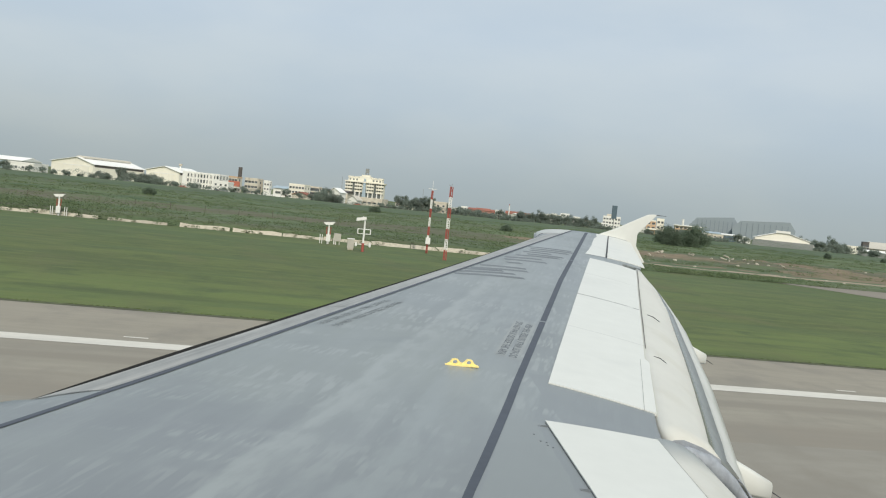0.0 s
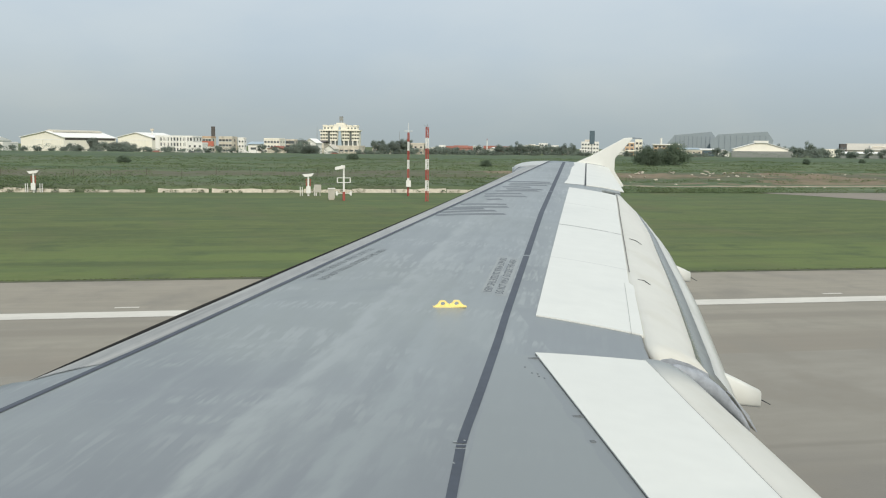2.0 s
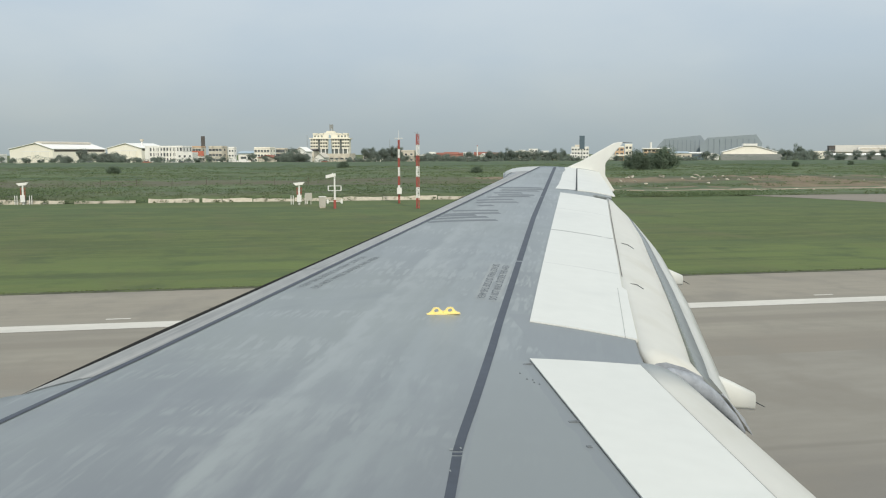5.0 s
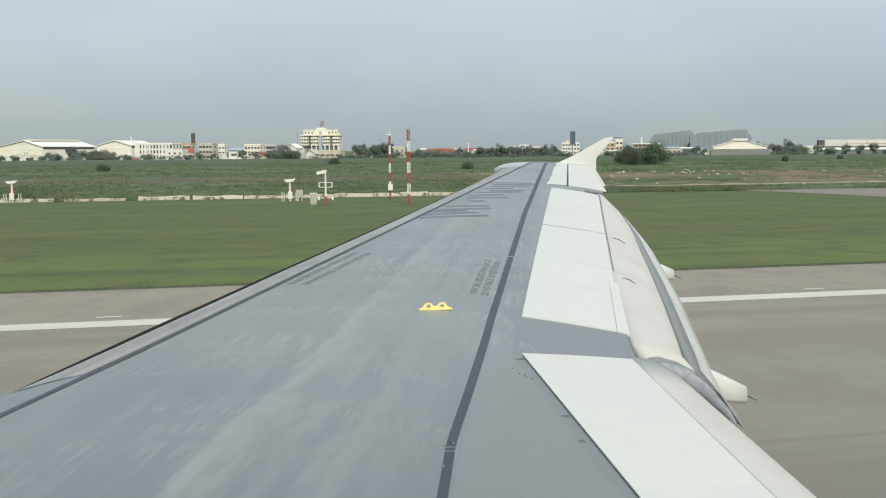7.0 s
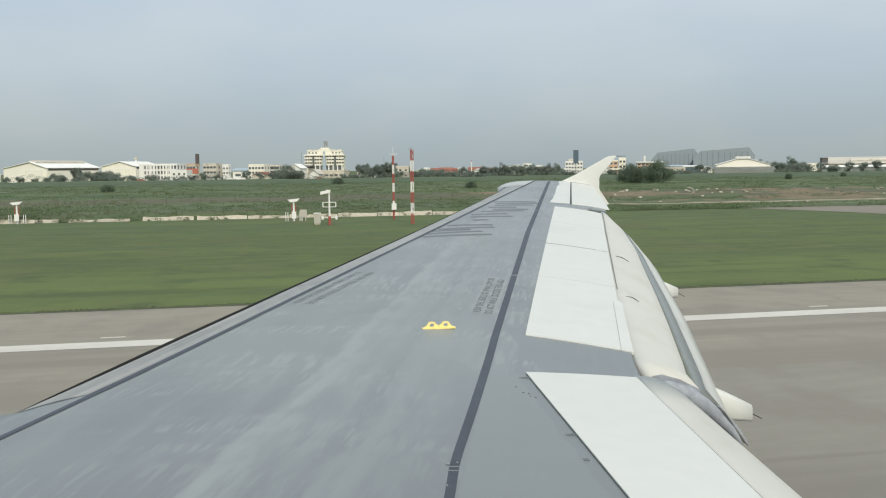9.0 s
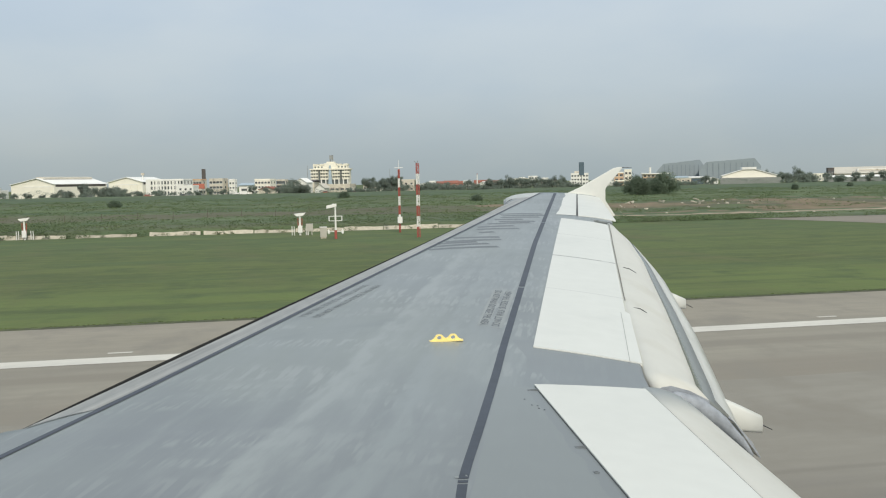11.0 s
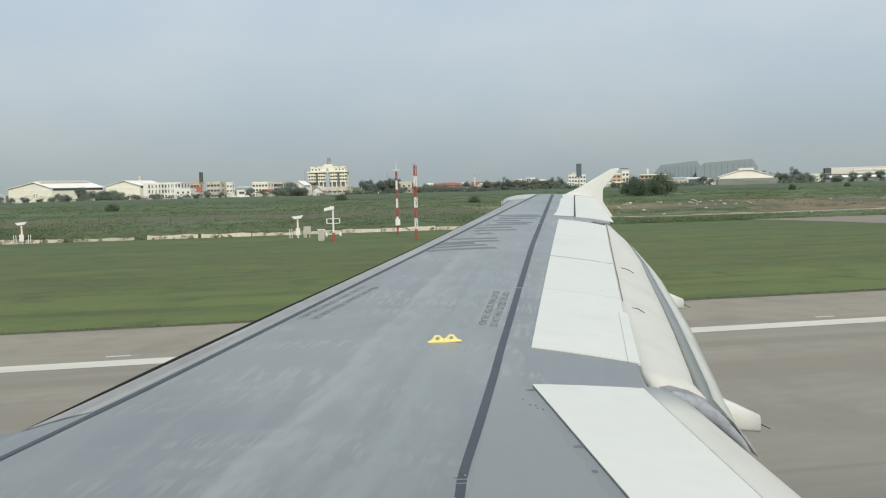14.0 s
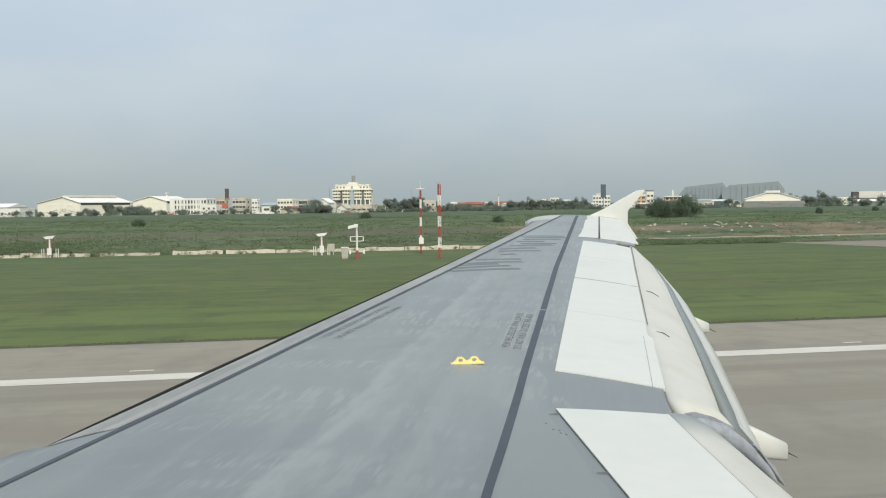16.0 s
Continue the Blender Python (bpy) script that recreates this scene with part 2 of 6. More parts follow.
def add_lane(m, y0, half, colour, strength, soft=0.5):
    """A long strip of wear or another colour along x at one y, with an uneven, faded edge."""
    n, l = m.node_tree.nodes, m.node_tree.links
    b = n["Principled BSDF"]
    old = b.inputs["Base Color"].links[0].from_socket
    tc, mp, tx, sp, wob, off, ab, rg, mx = (n.new(k) for k in ("ShaderNodeTexCoord", "ShaderNodeMapping", "ShaderNodeTexNoise", "ShaderNodeSeparateXYZ", "ShaderNodeMath", "ShaderNodeMath",
                                                               "ShaderNodeMath", "ShaderNodeMapRange", "ShaderNodeMix"))
    mp.inputs["Scale"].default_value = (0.12, 1.4, 1)
    l.new(tc.outputs["Object"], mp.inputs[0])
    l.new(mp.outputs[0], tx.inputs["Vector"])
    tx.inputs["Scale"].default_value, tx.inputs["Detail"].default_value = 1.0, 5.0
    l.new(tc.outputs["Object"], sp.inputs[0])
    wob.operation, off.operation, ab.operation = "MULTIPLY_ADD", "ADD", "ABSOLUTE"
    l.new(tx.outputs["Fac"], wob.inputs[0])
    wob.inputs[1].default_value, wob.inputs[2].default_value = soft * 1.6, -y0 - soft * 0.8
    l.new(sp.outputs["Y"], off.inputs[0])
    l.new(wob.outputs[0], off.inputs[1])
    l.new(off.outputs[0], ab.inputs[0])
    rg.interpolation_type = "SMOOTHSTEP"
    for k, v in (("From Min", half - soft * 0.5), ("From Max", half + soft * 0.5), ("To Min", strength), ("To Max", 0.0)):
        rg.inputs[k].default_value = v
    l.new(ab.outputs[0], rg.inputs["Value"])
    mx.data_type = "RGBA"
    l.new(rg.outputs[0], mx.inputs["Factor"])
    l.new(old, mx.inputs["A"])
    mx.inputs["B"].default_value = (*colour, 1)
    l.new(mx.outputs["Result"], b.inputs["Base Color"])


# the grey gets darker and bluer towards the wing root
add_lane(WING_GREY, 1.8, 1.7, (0.178, 0.195, 0.216), 0.70, 2.4)
add_band(WING_GREY, -1.44, 0.376, 0.34, (0.290, 0.318, 0.324), 1.0, 0.05)
add_band(WING_GREY, -1.141, 0.366, 0.12, (0.272, 0.300, 0.308), 0.7, 0.03)
add_band(WING_GREY, -0.828, 0.340, 0.12, (0.268, 0.296, 0.304), 0.6, 0.03)
add_band(WING_GREY, -0.96, 0.36, 0.50, (0.252, 0.281, 0.291), 0.8)
add_band(WING_GREY, -1.44, 0.376, 0.10, (0.292, 0.320, 0.326), 0.7, 0.04)
add_smooth(WING_GREY, -0.306, 0.318, 2.0, 4.36, (0.224, 0.248, 0.254), 0.02)
add_smooth(WING_GREY, 1.012, 0.048, 1.0, 4.31, (0.203, 0.224, 0.237), 0.07)
add_smooth(WING_GREY, 1.30, 0.02, 4.40, 5.30, (0.203, 0.224, 0.237), 0.05)
WING_WHITE = mat("white_wing_paint", (0.690, 0.702, 0.668), 0.42, spread=0.04, coarse=0.9, fine=7.0, tint=(0.650, 0.664, 0.634), tint_at=0.62)
FLAP_CREAM = mat("dulled_white_flap_paint", (0.630, 0.626, 0.578), 0.50, spread=0.05, scale=(1, 0.5, 1), coarse=1.6, fine=8.0, tint=(0.575, 0.565, 0.505), tint_at=0.60)
TRAIL_GREY = mat("dulled_pale_grey_paint", (0.560, 0.570, 0.540), 0.45, spread=0.08, scale=(1, 0.4, 1), coarse=1.5, fine=8.0, tint=(0.50, 0.51, 0.475), tint_at=0.58)
FLAP_GREY = mat("grey_flap_paint", (0.225, 0.235, 0.212), 0.24, 0.25, spread=0.15, scale=(3, 1, 1), coarse=1.2, fine=8.0)
SLAT_METAL = mat("bare_slat_metal", (0.343, 0.338, 0.317), 0.36, 0.3, spread=0.22, scale=(2.0, 0.5, 1), coarse=1.5, fine=9)
add_scuffs(SLAT_METAL, radians(-27.5), (16.0, 0.35), 0.50, (0.47, 0.455, 0.42), 1.2)
add_scuffs(SLAT_METAL, radians(-27.5), (22.0, 0.5), 0.54, (0.22, 0.215, 0.205), 1.5)
TIP_PALE = mat("pale_tip_paint", (0.50, 0.515, 0.505), 0.45, spread=0.08, coarse=3.0)
LINE_DARK = mat("dark_walkway_paint", (0.055, 0.066, 0.088), 0.55, spread=0.2, coarse=2, fine=20)
MARK_GREY = mat("faded_marking_paint", (0.156, 0.174, 0.188), 0.5, spread=0.15, coarse=3, fine=15)
STENCIL_BACK = mat("stencil_backing", (0.290, 0.316, 0.322), 0.5, spread=0.08)
STENCIL_FADED = mat("worn_stencil_ink", (0.185, 0.205, 0.220), 0.55, spread=0.3, coarse=8, fine=40)
STENCIL_INK = mat("stencil_ink", (0.085, 0.098, 0.12), 0.55, spread=0.15)
SEAL_GREY = mat("blue_grey_seal", (0.34, 0.366, 0.405), 0.32, spread=0.25, coarse=6.0, fine=30.0, bump=0.25)
SLAT_NOSE = mat("near_black_slat_nose", (0.022, 0.021, 0.019), 0.95, spread=0.25)
SLAT_NOSE.node_tree.nodes["Principled BSDF"].inputs["Specular IOR Level"].default_value = 0.1
DARK_SEAL = mat("dark_rubber_seal", (0.035, 0.037, 0.04), 0.6, spread=0.2)
SEAM = mat("panel_seam", (0.24, 0.245, 0.245), 0.7, spread=0.2)
SEAL_BROWN = mat("dirty_brown_seal", (0.15, 0.14, 0.125), 0.7, spread=0.35, coarse=4)
SEAM_PALE = mat("faint_panel_seam", (0.62, 0.63, 0.61), 0.7, spread=0.1)
YELLOW = mat("yellow_fitting_paint", (0.95, 0.78, 0.30), 0.4, spread=0.08, coarse=20, fine=80)
STEEL = mat("dull_steel", (0.42, 0.42, 0.42), 0.4, 0.8, spread=0.15)
TYRE = mat("tyre_rubber", (0.03, 0.03, 0.03), 0.8, spread=0.2)
FUSELAGE_WHITE = mat("white_fuselage_paint", (0.80, 0.80, 0.79), 0.3, spread=0.03)

GRASS = mat("mown_grass", (0.085, 0.113, 0.030), 0.95, spread=0.34, scale=(0.8, 0.75, 1), coarse=0.09, fine=2.2, bump=1.0, tint=(0.096, 0.136, 0.036), tint_at=0.54, tint_scale=0.05, bump_scale=4.0)
SCRUB = mat("rough_scrub", (0.100, 0.138, 0.064), 0.95, spread=0.42, scale=(0.16, 0.8, 1), coarse=0.07, fine=1.0, bump=1.0, tint=(0.100, 0.100, 0.064), tint_at=0.60, tint_scale=0.09, bump_scale=3.0)
LEAF_SCRUB = mat("scrub_leaves", (0.172, 0.226, 0.114), 0.8, spread=0.22, coarse=0.08, fine=0.7, tint=(0.190, 0.222, 0.110), tint_at=0.56, tint_scale=0.1)
# far foliage, paler than real leaves: the haze is put into the colour
LEAF_TREE_HAZED = mat("hazed_tree_leaves", (0.222, 0.264, 0.222), 0.75, spread=0.22, coarse=0.3, fine=2.0, piece=0.16)


GRASS_BLADE = mat("grass_blades", (0.106, 0.150, 0.045), 0.85, spread=0.35, coarse=0.4, fine=6.0, tint=(0.128, 0.150, 0.058), tint_at=0.55)
EDGE_STRIP = mat("dark_edge_strip", (0.072, 0.078, 0.044), 0.95, spread=0.35, coarse=0.8, fine=5.0, tint=(0.10, 0.12, 0.05), tint_at=0.56)


def let_light_through(m, share):
    """Leaves pass part of the light that falls on their other side."""
    n, l = m.node_tree.nodes, m.node_tree.links
    b = n["Principled BSDF"]
    tr, mx = n.new("ShaderNodeBsdfTranslucent"), n.new("ShaderNodeMixShader")
    l.new(b.inputs["Base Color"].links[0].from_socket, tr.inputs["Color"])
    mx.inputs[0].default_value = share
    l.new(b.outputs[0], mx.inputs[1])
    l.new(tr.outputs[0], mx.inputs[2])
    l.new(mx.outputs[0], n["Material Output"].inputs["Surface"])


LEAF_BUSH = mat("bush_leaves", (0.138, 0.184, 0.124), 0.75, spread=0.25, coarse=0.5, fine=3.0, piece=0.15)
let_light_through(LEAF_BUSH, 0.45)
let_light_through(GRASS_BLADE, 0.4)
let_light_through(LEAF_TREE_HAZED, 0.45)
let_light_through(LEAF_SCRUB, 0.55)
add_lane(GRASS, 84.0, 14.0, (0.072, 0.116, 0.040), 0.75, 16.0)
add_lane(GRASS, 38.0, 6.0, (0.124, 0.172, 0.045), 0.75, 8.0)
add_scuffs(GRASS, 0.0, (0.016, 0.11), 0.50, (0.108, 0.146, 0.041), 1.0)
add_scuffs(GRASS, radians(8), (0.22, 0.05), 0.52, (0.104, 0.112, 0.044), 1.0)
add_scuffs(GRASS, 0.0, (0.05, 0.42), 0.50, (0.068, 0.096, 0.029), 1.0)
add_scuffs(GRASS, 0.0, (0.35, 0.30), 0.52, (0.062, 0.090, 0.029), 1.0)
add_scuffs(GRASS, 0.0, (0.30, 0.9), 0.52, (0.114, 0.146, 0.042), 1.0)
add_scuffs(GRASS, 0.0, (0.03, 0.20), 0.55, (0.066, 0.104, 0.036), 1.3)
add_scuffs(SCRUB, 0.0, (0.03, 0.12), 0.52, (0.100, 0.106, 0.062), 1.0)
add_scuffs(SCRUB, 0.0, (0.035, 0.10), 0.50, (0.052, 0.094, 0.042), 1.4)
add_lane(SCRUB, 126.0, 9.0, (0.112, 0.103, 0.066), 0.8, 9.0)
add_lane(SCRUB, 108.0, 4.0, (0.074, 0.108, 0.050), 0.6, 6.0)
add_lane(SCRUB, 180.0, 12.0, (0.098, 0.132, 0.054), 0.5, 20.0)
add_lane(SCRUB, 330.0, 80.0, (0.054, 0.090, 0.048), 0.6, 60.0)
add_scuffs(SCRUB, 0.0, (0.10, 0.30), 0.54, (0.092, 0.142, 0.056), 1.0)
BARK = mat("grey_bark", (0.12, 0.10, 0.08), 0.9, spread=0.2, bump=0.5)
EARTH = mat("bare_earth", (0.34, 0.275, 0.20), 0.95, spread=0.25, scale=(0.6, 1, 1), coarse=0.2, fine=1.5, bump=0.6, tint=(0.12, 0.125, 0.06), tint_at=0.62)
RUNWAY = mat("worn_runway_asphalt", (0.284, 0.264, 0.220), 0.9, spread=0.10, scale=(0.12, 1, 1), coarse=0.35, fine=3.0, bump=0.35, bump_scale=40, tint=(0.262, 0.242, 0.202), tint_at=0.58, tint_scale=0.25)
RUNWAY_DARK = mat("darker_runway_asphalt", (0.272, 0.256, 0.221), 0.9, spread=0.10, scale=(0.3, 1, 1), coarse=0.25, fine=2.5, bump=0.35, bump_scale=40, tint=(0.252, 0.236, 0.205), tint_at=0.56, tint_scale=0.12)
SHOULDER = mat("runway_shoulder_asphalt", (0.292, 0.268, 0.220), 0.92, spread=0.09, scale=(0.15, 1, 1), coarse=0.4, fine=3.0, bump=0.35, bump_scale=40)
add_lane(RUNWAY, 23.6, 0.45, (0.204, 0.184, 0.155), 0.45)
add_lane(RUNWAY, 20.0, 1.2, (0.228, 0.203, 0.170), 0.6, 1.5)
add_lane(RUNWAY_DARK, 12.9, 0.10, (0.165, 0.152, 0.134), 0.3, 0.14)
add_lane(RUNWAY_DARK, 9.5, 2.6, (0.206, 0.194, 0.174), 0.7, 1.8)
for pave in (RUNWAY, RUNWAY_DARK, SHOULDER):
    add_scuffs(pave, 0.0, (0.5, 0.35), 0.50, (0.238, 0.221, 0.188), 1.0)
APRON = mat("old_taxiway_asphalt", (0.238, 0.214, 0.176), 0.92, spread=0.10, scale=(0.3, 1, 1), coarse=0.1, fine=2.0, bump=0.3, bump_scale=40, tint=(0.222, 0.200, 0.168), tint_at=0.55)
CRACK = mat("crack_filler", (0.10, 0.096, 0.088), 0.8, spread=0.2)
LINE_WHITE = mat("white_runway_paint", (0.62, 0.60, 0.545), 0.8, spread=0.10, scale=(0.4, 1, 1), coarse=1.0, fine=9.0, tint=(0.55, 0.54, 0.50), tint_at=0.66)
LINE_YELLOW = mat("yellow_runway_paint", (0.62, 0.38, 0.05), 0.8, spread=0.12, coarse=0.6, fine=6)
BANK = mat("brown_earth_bank", (0.185, 0.145, 0.092), 0.95, spread=0.3, scale=(0.5, 0.5, 1), coarse=0.2, fine=1.5, bump=0.8, tint=(0.105, 0.120, 0.055), tint_at=0.56)
CONCRETE = mat("weathered_concrete", (0.48, 0.44, 0.36), 0.9, spread=0.22, coarse=0.8, fine=5.0, bump=0.5, tint=(0.24, 0.22, 0.165), tint_at=0.60, piece=0.16)
ROAD = mat("pale_road_concrete", (0.34, 0.33, 0.30), 0.9, spread=0.12, coarse=0.2, fine=2.0)
ORANGE = mat("orange_lamp_housing", (0.40, 0.165, 0.045), 0.5, spread=0.12, coarse=5, fine=30)
LAMP_GLASS = mat("lamp_glass", (0.75, 0.74, 0.70), 0.2, spread=0.05)
POLE_RED = mat("red_pole_paint", (0.36, 0.085, 0.065), 0.6, spread=0.12, coarse=2)
POLE_WHITE = mat("white_pole_paint", (0.78, 0.77, 0.74), 0.6, spread=0.06, coarse=2)
BOX_GREY = mat("grey_equipment_box", (0.46, 0.44, 0.39), 0.6, spread=0.1)

WALL_WHITE = mat("white_render", (0.82, 0.81, 0.77), 0.85, spread=0.06, coarse=0.15, fine=1.5, tint=(0.70, 0.68, 0.63), tint_at=0.64)
WALL_CREAM = mat("cream_render", (0.86, 0.825, 0.72), 0.85, spread=0.07, coarse=0.15, fine=1.5)
HOTEL_CREAM = mat("warm_cream_render", (0.80, 0.765, 0.65), 0.85, spread=0.07, coarse=0.15, fine=1.5)
WALL_BEIGE = mat("beige_render", (0.63, 0.58, 0.49), 0.85, spread=0.10, coarse=0.15, fine=1.5, tint=(0.38, 0.34, 0.28), tint_at=0.58)
WALL_ORANGE = mat("orange_render", (0.58, 0.40, 0.26), 0.85, spread=0.08, coarse=0.2, fine=1.5)
WALL_RED = mat("red_signboard", (0.46, 0.15, 0.10), 0.7, spread=0.12, coarse=0.3, fine=1.5)
WALL_PINK = mat("pink_render", (0.52, 0.27, 0.22), 0.85, spread=0.1, coarse=0.2, fine=1.5)
WALL_GREEN = mat("pale_green_render", (0.35, 0.55, 0.38), 0.85, spread=0.1, coarse=0.2, fine=1.5)
WALL_GREY = mat("grey_sheet_cladding", (0.27, 0.28, 0.27), 0.7, spread=0.1, coarse=0.1, fine=1.0)
# distance haze is mixed into both colours of the far halls
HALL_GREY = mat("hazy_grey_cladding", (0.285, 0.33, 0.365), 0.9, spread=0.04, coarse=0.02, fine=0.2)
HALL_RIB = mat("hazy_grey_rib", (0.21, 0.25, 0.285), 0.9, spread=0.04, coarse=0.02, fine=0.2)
ROOF_WHITE = mat("pale_sheet_roof", (0.86, 0.86, 0.83), 0.75, spread=0.08, coarse=0.1, fine=0.8)
ROOF_DULL = mat("dull_beige_roof", (0.56, 0.53, 0.46), 0.8, spread=0.12, coarse=0.1, fine=0.8)
ROOF_DARK = mat("dark_sheet_roof", (0.10, 0.09, 0.085), 0.8, spread=0.15, coarse=0.1, fine=0.8)
ROOF_RED = mat("red_tile_roof", (0.30, 0.12, 0.085), 0.85, spread=0.15, coarse=0.2, fine=2.0, piece=0.15)
ROOF_BLUE = mat("pale_blue_roof", (0.38, 0.47, 0.53), 0.6, spread=0.1)
# sky reflection and haze on distant panes are put into this base colour
WINDOW_DARK = mat("window_glass", (0.10, 0.11, 0.115), 0.15, spread=0.2, piece=0.3)
GLASS_BLUE = mat("blue_grey_glazing", (0.10, 0.14, 0.17), 0.15, spread=0.15)


# ---------------------------------------------------------------- mesh helpers
def make(name, verts, faces, material, parent=None, smooth=False):
    me = bpy.data.meshes.new(name)
    me.from_pydata([tuple(v) for v in verts], [], faces)
    bm = bmesh.new()
    bm.from_mesh(me)
    bmesh.ops.recalc_face_normals(bm, faces=bm.faces)
    bm.to_mesh(me)
    bm.free()
    for m in (material if isinstance(material, (list, tuple)) else (material,)):
        me.materials.append(m)
    if smooth:
        me.shade_smooth()
    ob = new(name, me)
    ob.parent = parent
    return ob


def part(name, bm, material, parent=None, label="", smooth=False):
    me = bpy.data.meshes.new(name)
    bm.to_mesh(me)
    bm.free()
    me.materials.append(material)
    if smooth:
        me.shade_smooth()
    ob = new(name, me)
    ob.parent = parent
    return tagged(ob, label=label)


def empty(name, at, label, category, group="", rz=0.0):
    ob = new(name)
    ob.empty_display_size = 0.2
    ob.matrix_world = pose(*at, 0, 0, rz)
    return tagged(ob, label, category, group)


def box(bm, x0, x1, y0, y1, z0, z1):
    v = [bm.verts.new((x, y, z)) for z in (z0, z1) for x, y in ((x0, y0), (x1, y0), (x1, y1), (x0, y1))]
    for f in ((3, 2, 1, 0), (4, 5, 6, 7), (0, 1, 5, 4), (1, 2, 6, 5), (2, 3, 7, 6), (3, 0, 4, 7)):
        bm.faces.new([v[i] for i in f])
    return v


def prism(bm, outline, y0, y1):
    """An outline in x and z, drawn out from y0 to y1."""
    a = [bm.verts.new((x, y0, z)) for x, z in outline]
    b = [bm.verts.new((x, y1, z)) for x, z in outline]
    n = len(outline)
    bm.faces.new(a)
    bm.faces.new(b[::-1])
    for i in range(n):
        bm.faces.new((a[i], b[i], b[(i + 1) % n], a[(i + 1) % n]))
    bmesh.ops.recalc_face_normals(bm, faces=bm.faces)


def tube(bm, a, b, r0, r1=None, n=8):
    a, b = Vector(a), Vector(b)
    r1 = r0 if r1 is None else r1
    q = (b - a).to_track_quat("Z", "Y")
    rings = []
    for p, r in ((a, r0), (b, r1)):
        rings.append([bm.verts.new(p + q @ Vector((r * math.cos(6.28319 * i / n), r * math.sin(6.28319 * i / n), 0))) for i in range(n)])
    for i in range(n):
        bm.faces.new((rings[0][i], rings[0][(i + 1) % n], rings[1][(i + 1) % n], rings[1][i]))
    bm.faces.new(rings[0][::-1])
    bm.faces.new(rings[1])


def boxes(name, spans, material, parent=None, label=""):
    bm = bmesh.new()
    for s in spans:
        box(bm, *s)
    return part(name, bm, material, parent, label)


# ---------------------------------------------------------------- ground, runway, taxiway
def sheet(name, x0, x1, y0, y1, z, material, nx=1, ny=1, depth=0.0, label=""):
    verts, faces = [], []
    for j in range(ny + 1):
        for i in range(nx + 1):
            verts.append((x0 + (x1 - x0) * i / nx, y0 + (y1 - y0) * j / ny, z))
    for j in range(ny):
        for i in range(nx):
            a = j * (nx + 1) + i
            faces.append((a, a + 1, a + nx + 2, a + nx + 1))
    if depth:
        k = len(verts)
        edge = [(x0, y0), (x1, y0), (x1, y1), (x0, y1)]
        verts += [(x, y, z) for x, y in edge] + [(x, y, z - depth) for x, y in edge]
        faces += [(k + i, k + (i + 1) % 4, k + 4 + (i + 1) % 4, k + 4 + i) for i in range(4)]
    ob = make(name, verts, faces, material)
    for p in ob.data.polygons:
        if p.normal.z < -0.5:
            p.flip()
    return tagged(ob, label, "", "", "structure")


LINE_Y, SHOULDER_Y, EDGE_Y, WALL_Y = 25.5, 26.9, 32.6, 92.8
sheet("ground", -4500, 4500, -4500, 4500, 0.0, GRASS, label="mown green airfield grass with paler streaks")
sheet("runway", -1500, 1500, -34.0, SHOULDER_Y, 0.030, RUNWAY, depth=0.1, label="worn grey brown asphalt runway")
sheet("runway_lane", -1500, 1500, -22.0, 19.2, 0.034, RUNWAY_DARK, label="darker inner paving lane of the runway")
sheet("runway_shoulder", -1500, 1500, SHOULDER_Y, EDGE_Y, 0.026, SHOULDER, depth=0.1, label="paler asphalt runway shoulder")
sheet("edge_line", -1500, 1500, LINE_Y, LINE_Y + 0.9, 0.036, LINE_WHITE, label="white painted runway edge line")

# the old taxiway with flared far corners
tw = [(59.0, 32.3), (116.0, 32.3)]
for i in range(9):
    a = i / 8
    tw.append((116.0 + 5.0 * a ** 3, 34 + 62 * a))
for i in range(9):
    a = 1 - i / 8
    tw.append((59.5 - 9.0 * a ** 4, 34 + 62 * a))
tagged(make("taxiway", [(x, y, 0.022) for x, y in tw], [list(range(len(tw)))], APRON), "disused grey brown asphalt taxiway between grass", "", "", "structure")


cross = empty("closed_cross", (86.6, 38.7, 0.022), "yellow painted closed cross on old taxiway asphalt", "marking")
for dx in (1, -1):
    d = Vector((3.4 * dx, 2.9, 0)).normalized()
    s = Vector((-d.y, d.x, 0)) * 0.45
    e = d * 4.4
    z = Vector((0, 0, 0.006 + 0.004 * (dx > 0)))
    make("stripe", [-e - s + z, e - s + z, e + s + z, -e + s + z], [(0, 1, 2, 3)], LINE_YELLOW, cross)


# ---------------------------------------------------------------- the airliner: its wing, by plan coordinates x (aft) and y (outboard)
KINK_Y, TIP_Y, SWEEP, TIP_X = 4.65, 15.1, 0.5206, 3.981
EYE_Z = 4.7
PROFILE = ((0, 0), (.004, .011), (.01, .018), (.03, .032), (.08, .047), (.15, .057), (.25, .064), (.4, .067), (.55, .064), (.7, .054), (.87, .036), (1, .012), (1.3, -.04))


